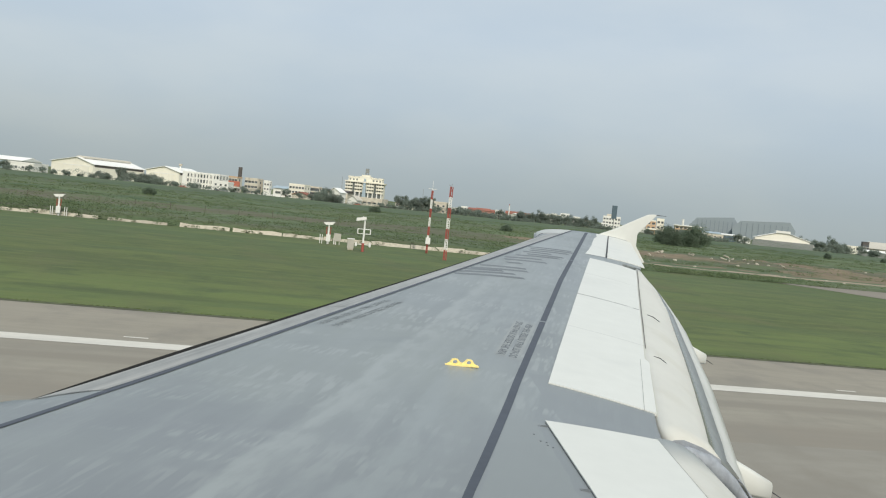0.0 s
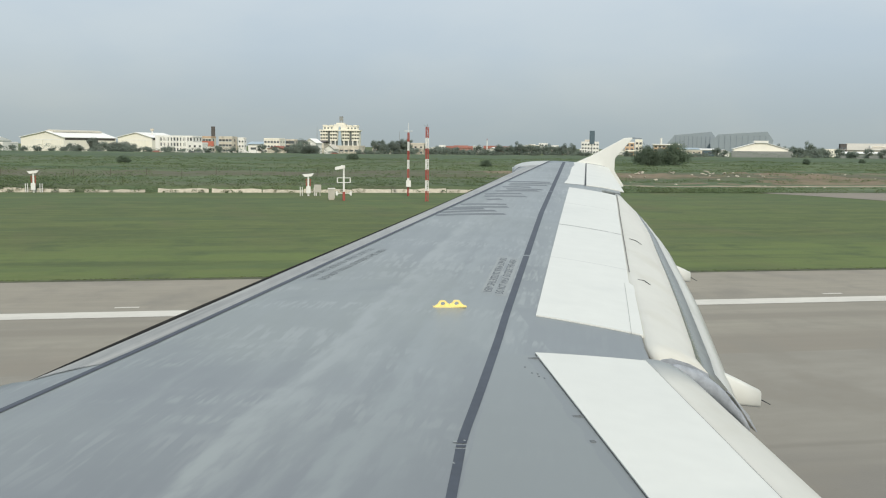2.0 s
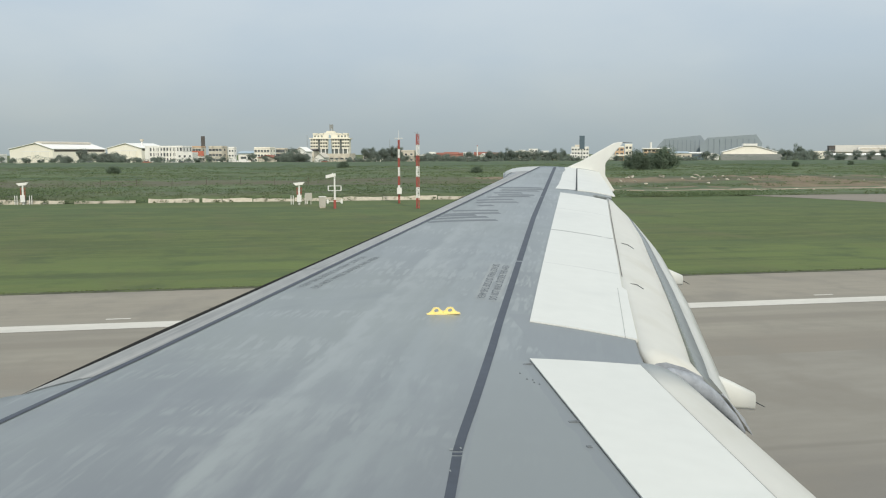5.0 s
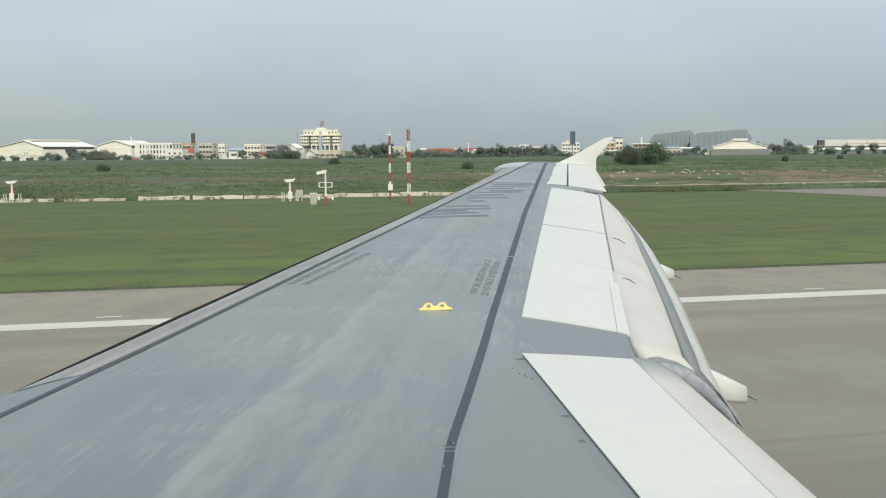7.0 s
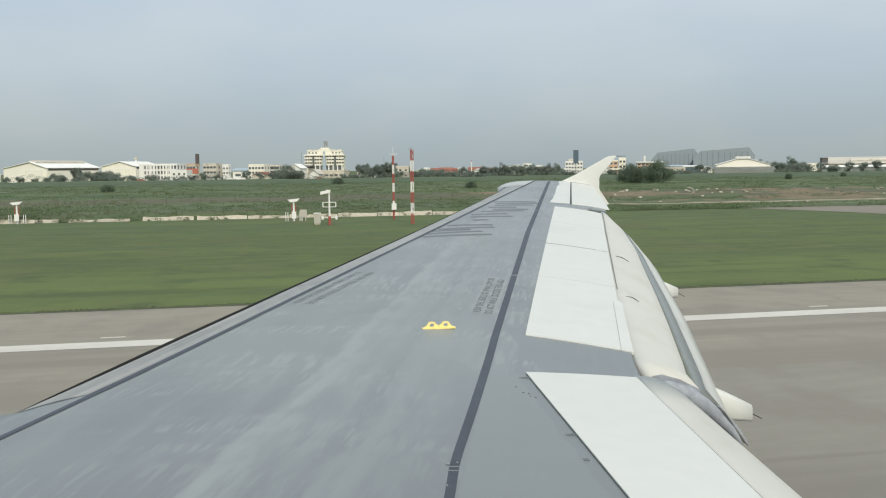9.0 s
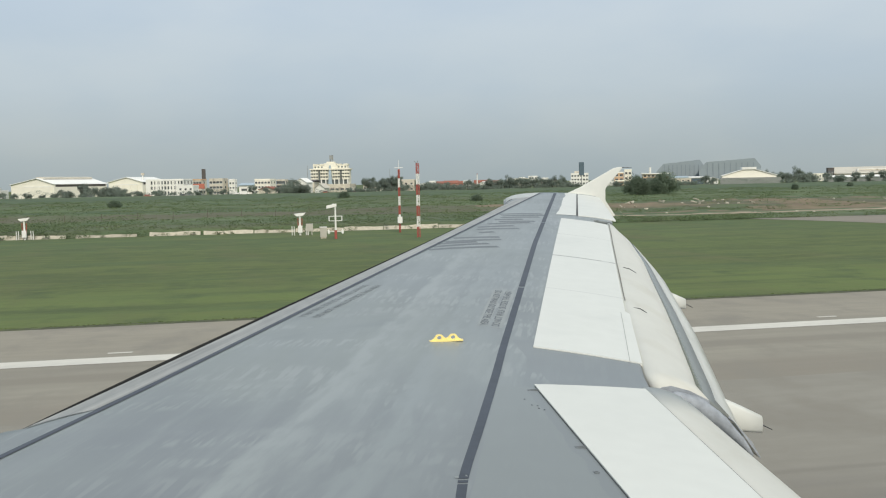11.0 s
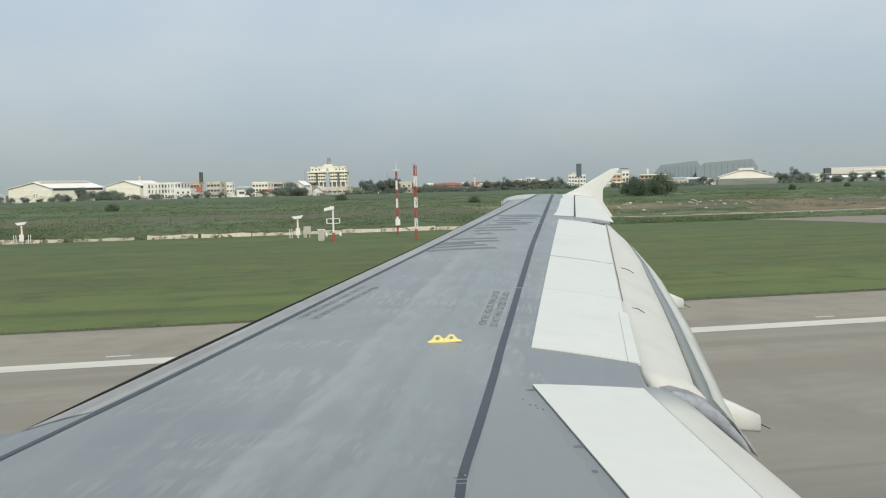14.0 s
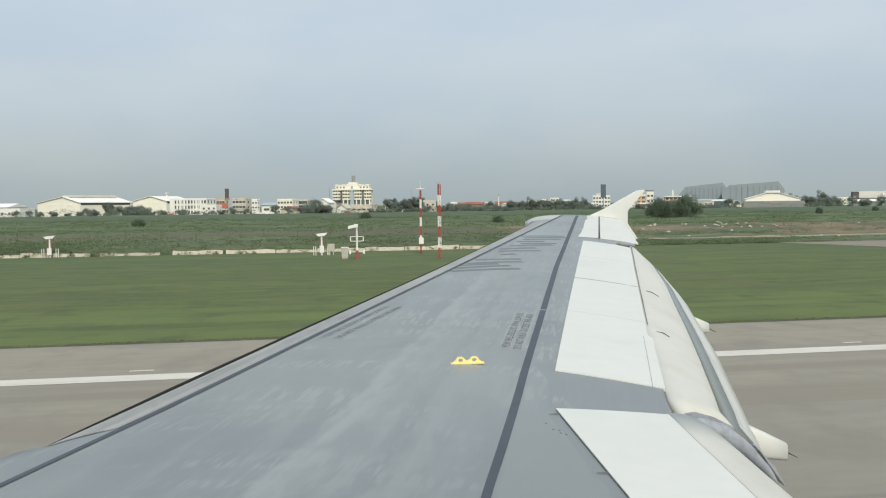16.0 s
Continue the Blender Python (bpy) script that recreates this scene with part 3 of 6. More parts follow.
def smooth_table(knots, step=0.002):
    """A fine table of a smooth curve through knots, so that no crease shows."""
    kx, kz = np.array([k[0] for k in knots], float), np.array([k[1] for k in knots], float)
    d = np.diff(kz) / np.diff(kx)
    m = np.empty(len(kx))
    m[0], m[-1] = d[0], d[-1]
    for i in range(1, len(kx) - 1):
        m[i] = 0 if d[i - 1] * d[i] <= 0 else 2 * d[i - 1] * d[i] / (d[i - 1] + d[i])
    xs = np.arange(kx[0], kx[-1] + step / 2, step)
    i = np.clip(np.searchsorted(kx, xs, "right") - 1, 0, len(kx) - 2)
    h = kx[i + 1] - kx[i]
    t = (xs - kx[i]) / h
    zs = (2 * t ** 3 - 3 * t ** 2 + 1) * kz[i] + (t ** 3 - 2 * t ** 2 + t) * h * m[i] + (3 * t ** 2 - 2 * t ** 3) * kz[i + 1] + (t ** 3 - t ** 2) * h * m[i + 1]
    return xs, zs


PX, PZ = smooth_table(PROFILE)


def x_le(y):
    return TIP_X - (TIP_Y - y) * SWEEP


def chord(y):
    return 3.95 - 2.35 * (y - KINK_Y) / (TIP_Y - KINK_Y) if y > KINK_Y else 3.95 + (KINK_Y - y) * SWEEP


def z_ref(y):
    return EYE_Z - 1.637 + 0.087 * y


NOSE = ((0, -.022), (.005, .0), (.015, .018), (.03, .034), (.05, .047), (.07, .0545), (.10, .0595), (.15, .064))
NX, NZ = smooth_table(NOSE, 0.001)


def nose(y):
    """Share of the chord by which the slatted leading edge stands back."""
    if y > 14.0:
        return 0.135 - 0.175 * (y - 14.0) / 1.1
    return float(np.interp(y, (3.3, 4.0, 4.165, 4.18, 5.3, 6.6, 9.1, 11.2, 14.0), (0.04, 0.055, 0.059, 0.079, 0.077, 0.083, 0.106, 0.121, 0.135)))


def z_top(x, y):
    c = min(max((x - x_le(y)) / chord(y), -0.3), 1.3)
    z, k = float(np.interp(c, PX, PZ)), nose(y)
    if k > 0.001:
        z = min(z, float(np.interp(c - k, NX, NZ))) if c < k + 0.15 else z
    return z_ref(y) + chord(y) * z


def x_at(c, y):
    return x_le(y) + c * chord(y)


airliner = empty("airliner", (0, 0, 0), "white airliner with a grey painted wing, rolling on the runway", "airplane")


def skin_patch(name, xf, xr, y0, y1, lift, material, parent, thick=0.0, nx=8, ny=12, label="", smooth=True, shear=0.0, fading=False):
    """A panel that follows the wing's top from xf(y) to xr(y), lifted a little, with sides that go down by thick."""
    verts, faces = [], []
    for j in range(ny + 1):
        y = y0 + (y1 - y0) * j / ny
        sh = shear * (1 - j / ny) if fading else shear
        for i in range(nx + 1):
            q = y
            for _ in range(2 if shear else 1):
                x = xf(q) + (xr(q) - xf(q)) * i / nx
                q = y - sh * (x - xf(y))
            verts.append((x, q, z_top(x, q) + lift))
    for j in range(ny):
        for i in range(nx):
            a = j * (nx + 1) + i
            faces.append((a, a + 1, a + nx + 2, a + nx + 1))
    rim = [i for i in range(nx)] + [j * (nx + 1) + nx for j in range(ny)] + [ny * (nx + 1) + i for i in range(nx, 0, -1)] + [j * (nx + 1) for j in range(ny, 0, -1)]
    k = len(verts)
    if thick:
        verts += [verts[i] for i in rim]
        verts += [(verts[i][0], verts[i][1], verts[i][2] - thick) for i in rim]
        m = len(rim)
        faces += [(k + i, k + (i + 1) % m, k + m + (i + 1) % m, k + m + i) for i in range(m)]
    ob = make(name, verts, faces, material, parent)
    me = ob.data
    for p in me.polygons:
        if abs(p.normal.z) > 0.6 and p.normal.z < 0:
            p.flip()
        p.use_smooth = smooth and abs(p.normal.z) > 0.6
    return tagged(ob, label=label)


def loft(name, sections, material, parent, closed=True, label="", caps=True, smooth=True):
    """Skin over a row of like sections."""
    n = len(sections[0])
    verts = [v for s in sections for v in s]
    faces = []
    for j in range(len(sections) - 1):
        for i in range(n if closed else n - 1):
            a, b = j * n + i, j * n + (i + 1) % n
            faces.append((a, b, b + n, a + n))
    if caps and closed:
        faces.append(tuple(range(n)))
        faces.append(tuple((len(sections) - 1) * n + i for i in range(n)))
    ob = make(name, verts, faces, material, parent)
    for p in ob.data.polygons:
        p.use_smooth = smooth and len(p.vertices) == 4
    return tagged(ob, label=label)


# wing box: top skin to the shroud edge, closed below
SHROUD = 0.872
TOP_C = (0, .002, .005, .009, .014, .020, .028, .036, .046, .058, .070, .085, .10, .12, .145, .17, .20, .23, .26, .29, .32, .355, .39, .43, .47, .51, .55, .59, .63, .67, .71, .75, .79, .83, .855, .866, SHROUD)


def x_front(y):
    return 1.281 - 0.048 * (4.361 - y)


def x_seam(y):
    return 1.874 - 0.105 * (4.334 - y)


def shroud(y):
    if y < 4.45:
        return min(SHROUD, (x_seam(y) - 0.004 - x_le(y)) / chord(y))
    return SHROUD if y < 11.6 else 0.985


sections = []
ys = [0.15 + (KINK_Y - 0.15) * i / 10 for i in range(11)] + [KINK_Y + (11.60 - KINK_Y) * i / 14 for i in range(1, 15)] + [11.62 + (TIP_Y - 11.62) * i / 8 for i in range(9)]
ys = sorted(ys + [4.0, 4.165, 4.18])
for y in ys:
    ch, s = chord(y), shroud(y) / SHROUD
    k = nose(y)
    top = [(x_at(k + c * s * (1 - k / SHROUD / s), y), y, 0.0) for c in TOP_C]
    top = [(x, y, z_top(x, y)) for x, y, _ in top]
    low = []
    for c in (SHROUD, .7, .5, .3, .15, .06, .015):
        t = 0.062 * (1 - abs(c - .35) * 1.2) * min(1, c * 9 + 0.12)
        rear = top[-1][2] - 0.02 if c == SHROUD else z_ref(y) - ch * t
        low.append((x_at(k + c * s * (1 - k / SHROUD / s), y), y, rear))
    sections.append(top + low)
loft("wing_skin", sections, WING_GREY, airliner, label="scuffed grey painted wing skin")

# rounded white tip cap
tip_secs = []
for k in range(7):
    a = k / 6
    y = TIP_Y + 0.16 * math.sin(a * 1.5708)
    shrink = math.cos(a * 1.45)
    sec = []
    for v in sections[-1]:
        xm, zm = x_at(0.5, TIP_Y), z_ref(TIP_Y) + 0.03
        lead = min(1.0, max(0.0, (v[0] - sections[-1][0][0]) / 0.45))
        zv = sections[-1][0][2] * (1 - lead) + zm * lead
        sec.append((xm + (v[0] - xm) * (0.55 + 0.45 * shrink) + 0.10 * (1 - shrink), y, zv + (v[2] - zv) * shrink))
    tip_secs.append(sec)
loft("wing_tip", tip_secs, WING_WHITE, airliner, label="rounded white wing tip cap")

# leading edge: bare metal slats with dark noses
SLAT_BREAKS = (4.18, 6.75, 9.45, 12.15, 14.25)


def slat_nose(y):
    """Where the dark nose ends, as a share of the chord."""
    return nose(y) + float(np.interp(y, (4.18, 4.3, 4.5, 4.8, 5.3, 6.6, 9.1, 13.0), (0.058, 0.069, 0.077, 0.082, 0.087, 0.085, 0.080, 0.068)))


def x_slat(y):
    return -1.03 + 0.4969 * (y - 3.81)


for a, b in zip(SLAT_BREAKS, SLAT_BREAKS[1:]):
    slat = skin_patch("slat", lambda y: x_at(slat_nose(y), y), lambda y: x_slat(y) - 0.02, a + 0.004, b - 0.004, 0.002, SLAT_METAL, airliner, nx=10, ny=10, shear=-0.45 if a < 5 else 0.0, fading=True, label="dull bare metal slat along the leading edge")
    skin_patch("slat_nose", lambda y: x_at(nose(y) + 0.004, y), lambda y: x_at(slat_nose(y) - 0.0004, y), a + 0.004, b - 0.004, 0.0024, SLAT_NOSE, slat, nx=10, ny=10, label="dark slat nose")
skin_patch("slat_end_gap", lambda y: x_at(slat_nose(y), y), lambda y: x_slat(y) - 0.06, 4.180, 4.1875, 0.0045, LINE_DARK, airliner, nx=10, ny=1, shear=-0.45, label="dark joint at the slat end")
skin_patch("tip_edge", lambda y: x_at(nose(y) + 0.001, y), lambda y: x_slat(y) - 0.02, 14.26, 15.09, 0.003, TIP_PALE, airliner, nx=16, ny=10, label="white leading edge at the tip")
skin_patch("slat_gap", lambda y: x_slat(y) - 0.022, lambda y: x_slat(y) + 0.020, 0.3, 15.0, 0.003, LINE_DARK, airliner, nx=1, ny=40, label="dark line behind the slats")


# dark walkway line along the rear of the wing box, in lengths with light joints
WALK_Y = (1.0, 2.774, 2.95, 3.205, 3.68, 4.218, 5.084, 9.145, 14.478, 15.1)
WALK_X = (0.05, 0.532, 0.581, 0.649, 0.811, 0.991, 1.279, 2.672, 4.584, 4.810)


def x_walk(y):
    return float(np.interp(y, WALK_Y, WALK_X))


def w_walk(y):
    return float(np.interp(y, (2.9, 4.0, 9.0, 15.0), (0.036, 0.044, 0.052, 0.054)))


WALK = (1.2, 3.115, 3.128, 3.152, 3.166, 6.86, 6.90, 10.9, 10.93, 14.95)
for a, b in zip(WALK[::2], WALK[1::2]):
    skin_patch("walkway_line", lambda y: x_walk(y), lambda y: x_walk(y) + w_walk(y), a, b, 0.0014, LINE_DARK, airliner, nx=1, ny=24 if b - a > 0.1 else 1)


def c_rear(y):
    """Rear edge of the outboard spoilers, as a share of the chord, with one step."""
    if y < 6.17:
        return 0.878 + 0.0064 * (y - 4.8)
    return float(np.interp(y, (6.17, 7.05, 8.18, 9.49, 11.22, 11.5), (0.879, 0.8874, 0.900, 0.9175, 0.9496, 0.953)))


def c_flap(y):
    return float(np.interp(y, (4.5, 6.17, 7.05, 8.18, 9.49, 11.22, 11.55), (0.885, 0.886, 0.889, 0.9015, 0.919, 0.951, 0.956)))


# spoilers, closed
SPOILER_Y = (5.13, 6.88, 8.47, 9.97, 11.45)
for a, b in zip(SPOILER_Y, SPOILER_Y[1:]):
    skin_patch("spoiler", lambda y: x_at(0.705 - 0.003 * (y - 5), y), lambda y: x_at(c_rear(y), y), a + 0.006, b - 0.006, 0.007, WING_WHITE, airliner, thick=0.02, nx=6, ny=24, label="white painted spoiler panel, closed", shear=0.40)
skin_patch("spoiler", x_front, x_seam, 1.2, 4.385, 0.009, WING_WHITE, airliner, thick=0.025, nx=6, ny=10, label="wide white inboard spoiler panel, closed")
skin_patch("spoiler_seam", lambda y: x_at(0.8556 + 0.0074 * (y - 4.868), y), lambda y: x_at(0.8563 + 0.0074 * (y - 4.868), y), 4.90, 6.17, 0.0076, SEAM, airliner, nx=1, ny=8)
skin_patch("spoiler_seam", lambda y: x_seam(y) - 0.0005, lambda y: x_seam(y) + 0.002, 1.2, 4.38, 0.0095, SEAM, airliner, nx=1, ny=10)
for q in SPOILER_Y[1:-1]:
    half = 0.013 if 8 < q < 9 else 0.010
    skin_patch("spoiler_joint", lambda y: x_at(0.705 - 0.003 * (y - 5), y), lambda y: x_at(c_rear(y) - 0.002, y), q - half, q + half, 0.0074, SEAM if 8 < q < 9 else SEAM_PALE, airliner, nx=4, ny=1, shear=0.40)
skin_patch("spoiler_seal", lambda y: x_at(c_rear(y), y) + 0.001, lambda y: x_at(c_rear(y), y) + 0.008 + 0.010 * max(0.0, noise.noise(Vector((y * 2.0, 1.0, 1.0)))), 6.6, 11.36, 0.004, SEAL_BROWN, airliner, nx=1, ny=14)
# dark strip laid in for the shade in the gap ahead of the spoiler
skin_patch("spoiler_shadow_gap", lambda y: x_front(y) - 0.003, lambda y: x_front(y) + 0.001, 1.2, 4.37, 0.002, DARK_SEAL, airliner, nx=1, ny=10)

# aileron and the fixed white panel ahead of it
skin_patch("aileron_panel", lambda y: x_at(0.652, y) + 0.02 * noise.noise(Vector((y * 3.0, 0.5, 2.0))), lambda y: x_at(0.772, y), 11.86, 15.05, 0.003, WING_WHITE, airliner, nx=4, ny=24)
skin_patch("aileron", lambda y: x_at(0.782, y), lambda y: x_at(1.0, y) + 0.03, 11.84, 14.9, 0.010, WING_WHITE, airliner, thick=0.016, nx=5, ny=10, label="white painted aileron")
skin_patch("aileron_gap", lambda y: x_at(0.771, y), lambda y: x_at(0.783, y), 11.84, 14.95, 0.008, DARK_SEAL, airliner, nx=1, ny=10)

# wingtip fence
fence_outline = [(4.85, 4.40), (5.07, 4.46), (5.35, 4.58), (5.70, 4.765), (5.93, 4.885), (6.05, 4.90), (6.09, 4.89), (5.93, 4.715), (5.775, 4.545),
                 (5.765, 4.52), (5.765, 4.32), (5.95, 4.05), (5.85, 4.02), (5.45, 4.18), (5.05, 4.30)]
bm = bmesh.new()
prism(bm, fence_outline, 15.16, 15.215)
bmesh.ops.bevel(bm, geom=bm.edges[:], offset=0.012, segments=2, affect="EDGES", clamp_overlap=True)
fence = part("wingtip_fence", bm, WING_WHITE, airliner, "swept white wingtip fence")
bm = bmesh.new()
tube(bm, (6.08, 15.19, 4.89), (6.26, 15.19, 4.885), 0.006, 0.003, 5)
part("static_wick", bm, DARK_SEAL, fence)


# flaps: a curved section that leaves the shroud and droops
def flap(name, y0, y1, reach, drop, xs, zs, n, label, stripe=True):
    plain = ((-0.06, -0.03), (-0.03, 0.004), (0.04, 0.0), (0.15, -0.02), (0.28, -0.07), (0.40, -0.14), (0.52, -0.24), (0.64, -0.37), (0.76, -0.53), (0.88, -0.75), (1.0, -1.0))
    curve = ((-0.10, -0.05), (-0.04, 0.02), (0.06, 0.03), (0.25, -0.05), (0.45, -0.19), (0.60, -0.34), (0.76, -0.53), (0.90, -0.77), (1.0, -1.0))

    def fall(u):
        return float(np.interp(u, [p[0] for p in curve], [p[1] for p in curve]))

    def top_at(y):
        """The upper profile: for the outboard flap with a sunken band before the trailing strip."""
        if not stripe:
            return plain
        ub = float(np.interp(y, (4.47, 5, 6, 8, 10, 11.5), (0.45, 0.50, 0.54, 0.555, 0.61, 0.70)))
        ue = float(np.interp(y, (4.47, 5, 6, 8, 10, 11.5), (0.66, 0.72, 0.73, 0.715, 0.71, 0.74)))
        return tuple((u, fall(u)) for u in (-0.10, -0.04, 0.06, 0.25, 0.39, ub)) + ((ub + 0.012, fall(ub) - 0.05), (ue - 0.012, fall(ue) - 0.04)) + tuple((u, fall(u)) for u in (ue, 0.90, 1.0))

    prof_low = ((0.985, -1.03), (0.6, -0.72), (0.2, -0.45), (-0.06, -0.30))
    secs = []
    for j in range(n + 1):
        y = y0 + (y1 - y0) * j / n
        L, D = reach(y), drop(y)
        low = prof_low if j or not stripe else ((0.99, -1.005), (0.72, -0.51), (0.35, -0.15), (-0.06, -0.06))
        secs.append([(xs(y) + u * L, y, zs(y) + v * D - 0.012) for u, v in top_at(y) + low])
    fl = loft(name, secs, FLAP_CREAM, airliner, label=label)
    me = fl.data
    me.materials.append(FLAP_GREY)
    me.materials.append(TRAIL_GREY)
    me.materials.append(SEAL_GREY)
    for p in me.polygons:
        if len(p.vertices) > 4 and stripe and p.center.y < 5:
            p.material_index = 3
    k = len(plain) + len(prof_low)
    for p in me.polygons:
        if len(p.vertices) == 4:
            i = min(v % k for v in p.vertices)
            if max(v % k for v in p.vertices) - i > 1:
                continue
            if stripe and i in (5, 6, 7):
                p.material_index = 1
            elif stripe and i in (8, 9):
                p.material_index = 2
    return fl


outer = flap("outboard_flap", 4.47, 11.55, lambda y: float(np.interp(y, (4.5, 7.0, 9.0, 10.5, 11.55), (0.62, 0.69, 0.67, 0.56, 0.40))) - (c_flap(y) - 0.868) * chord(y),
             lambda y: 0.105 * chord(y) - (z_top(x_at(0.868, y), y) - z_top(x_at(c_flap(y), y), y)), lambda y: x_at(c_flap(y), y),
             lambda y: z_top(x_at(c_flap(y), y), y) + float(np.interp(y, (4.5, 6.2, 7.2, 11.5), (0.008, 0.008, 0.002, -0.002))), 24,
             "drooped dull white outboard flap with a grey band")
inner = flap("inboard_flap", 0.4, 4.42, lambda y: 0.478, lambda y: 0.42, lambda y: x_seam(y) + 0.012, lambda y: z_top(x_seam(y) + 0.012, y) + 0.019, 10, "drooped dull white inboard flap", stripe=False)

bm = bmesh.new()
tube(bm, (3.25, 8.098, 3.864), (3.304, 8.079, 3.849), 0.0025, 0.0035, 6)
tube(bm, (3.304, 8.079, 3.849), (3.316, 7.956, 3.823), 0.0035, 0.0025, 6)
part("flap_bracket", bm, DARK_SEAL, outer, "small dark bracket on the flap")
bm = bmesh.new()
tube(bm, (2.627, 6.348, 3.743), (2.678, 6.342, 3.731), 0.0015, 0.003, 6)
tube(bm, (2.678, 6.342, 3.731), (2.689, 6.252, 3.713), 0.003, 0.002, 6)
part("flap_bracket", bm, DARK_SEAL, outer, "small dark bracket on the flap")

# grey rounded seal between the two flaps, tucked under the end of the outboard one
FLAP_TOP = ((-0.04, 0.02), (0.06, 0.03), (0.25, -0.05), (0.45, -0.19), (0.60, -0.34), (0.76, -0.53), (0.90, -0.77), (1.0, -1.0))
secs = []
for i in range(17):
    u = 0.86 * i / 16
    v = float(np.interp(u, [p[0] for p in FLAP_TOP], [p[1] for p in FLAP_TOP]))
    x = x_at(c_flap(4.52), 4.52) + 0.555 * u
    z = z_top(x_at(c_flap(4.52), 4.52), 4.52) - 0.062 - 0.06 * u + 0.40 * v
    r = 0.012 + 0.038 * math.sin(3.14159 * min(1.0, 0.08 + 0.90 * i / 16) ** 0.8) + 0.002 * math.sin(u * 26.0)
    secs.append([(x + 0.3 * r * math.sin(6.28319 * k / 10), 4.435 + r * 0.9 * math.cos(6.28319 * k / 10), z + r * math.sin(6.28319 * k / 10)) for k in range(10)])
loft("flap_seal", secs, SEAL_GREY, airliner, label="curved blue grey seal between the flaps")


# flap track fairings with their static wicks
def fairing(y, x0, x1, z0, z1, w):
    secs = []
    for k in range(13):
        u = k / 12
        x, z = x0 + (x1 - x0) * u, z0 + (z1 - z0) * u ** 2.2
        r = w * (0.35 + 0.65 * math.sin(min(1.0, u * 1.6 + 0.12) * 1.5708)) * (1 - 0.66 * max(0, u - 0.68) / 0.32)
        sec = []
        for i in range(12):
            a = 6.28319 * i / 12
            ca, sa = math.cos(a), math.sin(a)
            sec.append((x, y + r * 0.75 * abs(ca) ** 0.6 * (1 if ca > 0 else -1), z + r * 1.25 * abs(sa) ** 0.6 * (1 if sa > 0 else -1)))
        secs.append(sec)
    f = loft("flap_track_fairing", secs, WING_WHITE, airliner, label="tapered dull white flap track fairing")
    bm = bmesh.new()
    tube(bm, (x1 - 0.02, y, z1 + 0.01), (x1 + 0.085, y, z1 - 0.045), 0.005, 0.0025, 5)
    part("static_wick", bm, DARK_SEAL, f)
    return f


near_fairing = fairing(5.25, 1.2, 3.02, 3.40, 3.125, 0.135)
for fx, fy, fz in ((2.70, 5.179, 3.232), (2.80, 5.190, 3.200)):
    boxes("screw", [(fx - 0.004, fx + 0.004, fy - 0.004, fy + 0.004, fz - 0.004, fz + 0.004)], DARK_SEAL, near_fairing)
fairing(8.5, 2.6, 4.06, 3.60, 3.435, 0.12)
fairing(11.0, 3.4, 4.5, 3.74, 3.70, 0.09)

# yellow rope fitting: a base strip and two pierced ears
fit_y = 5.245
fit_base = z_top(1.0, fit_y) + 0.002
EAR = ((-0.052, 0.0), (0.0405, 0.0), (0.0405, 0.016), (0.030, 0.020), (0.016, 0.036), (0.008, 0.0385), (-0.010, 0.0385), (-0.019, 0.035), (-0.036, 0.010), (-0.052, 0.006))


def ear_edge(ang, cz=0.019):
    """Where a ray from the eye's middle leaves the ear's outline."""
    dx, dz, best = math.cos(ang), math.sin(ang), 1.0
    for (ax, az), (bx, bz) in zip(EAR, EAR[1:] + EAR[:1]):
        ex, ez = bx - ax, bz - az
        den = dx * ez - dz * ex
        if abs(den) > 1e-9:
            t = (ax * ez - (az - cz) * ex) / den
            u = (ax * dz - (az - cz) * dx) / den
            if t > 0 and -1e-6 <= u <= 1 + 1e-6:
                best = min(best, t)
    return best * dx, cz + best * dz


bm = bmesh.new()
box(bm, 0.900, 1.100, fit_y - 0.018, fit_y + 0.018, fit_base - 0.004, fit_base + 0.004)
for side in (-1, 1):
    loops = []
    for yy in (fit_y - 0.007, fit_y + 0.007):
        for hole in (False, True):
            row = []
            for i in range(32):
                a = 6.28319 * i / 32 + 0.1
                ox, oz = (0.0135 * math.cos(a), 0.019 + 0.0105 * math.sin(a)) if hole else ear_edge(a)
                row.append(bm.verts.new((1.0 + side * (0.041 - ox), yy, fit_base + oz)))
            loops.append(row)
    for i in range(32):
        k = (i + 1) % 32
        for p, q in ((0, 1), (2, 3), (0, 2), (1, 3)):
            bm.faces.new((loops[p][i], loops[p][k], loops[q][k], loops[q][i]))
bmesh.ops.recalc_face_normals(bm, faces=bm.faces)
part("rope_fitting", bm, YELLOW, airliner, "yellow double-eyed rope fitting on the wing")


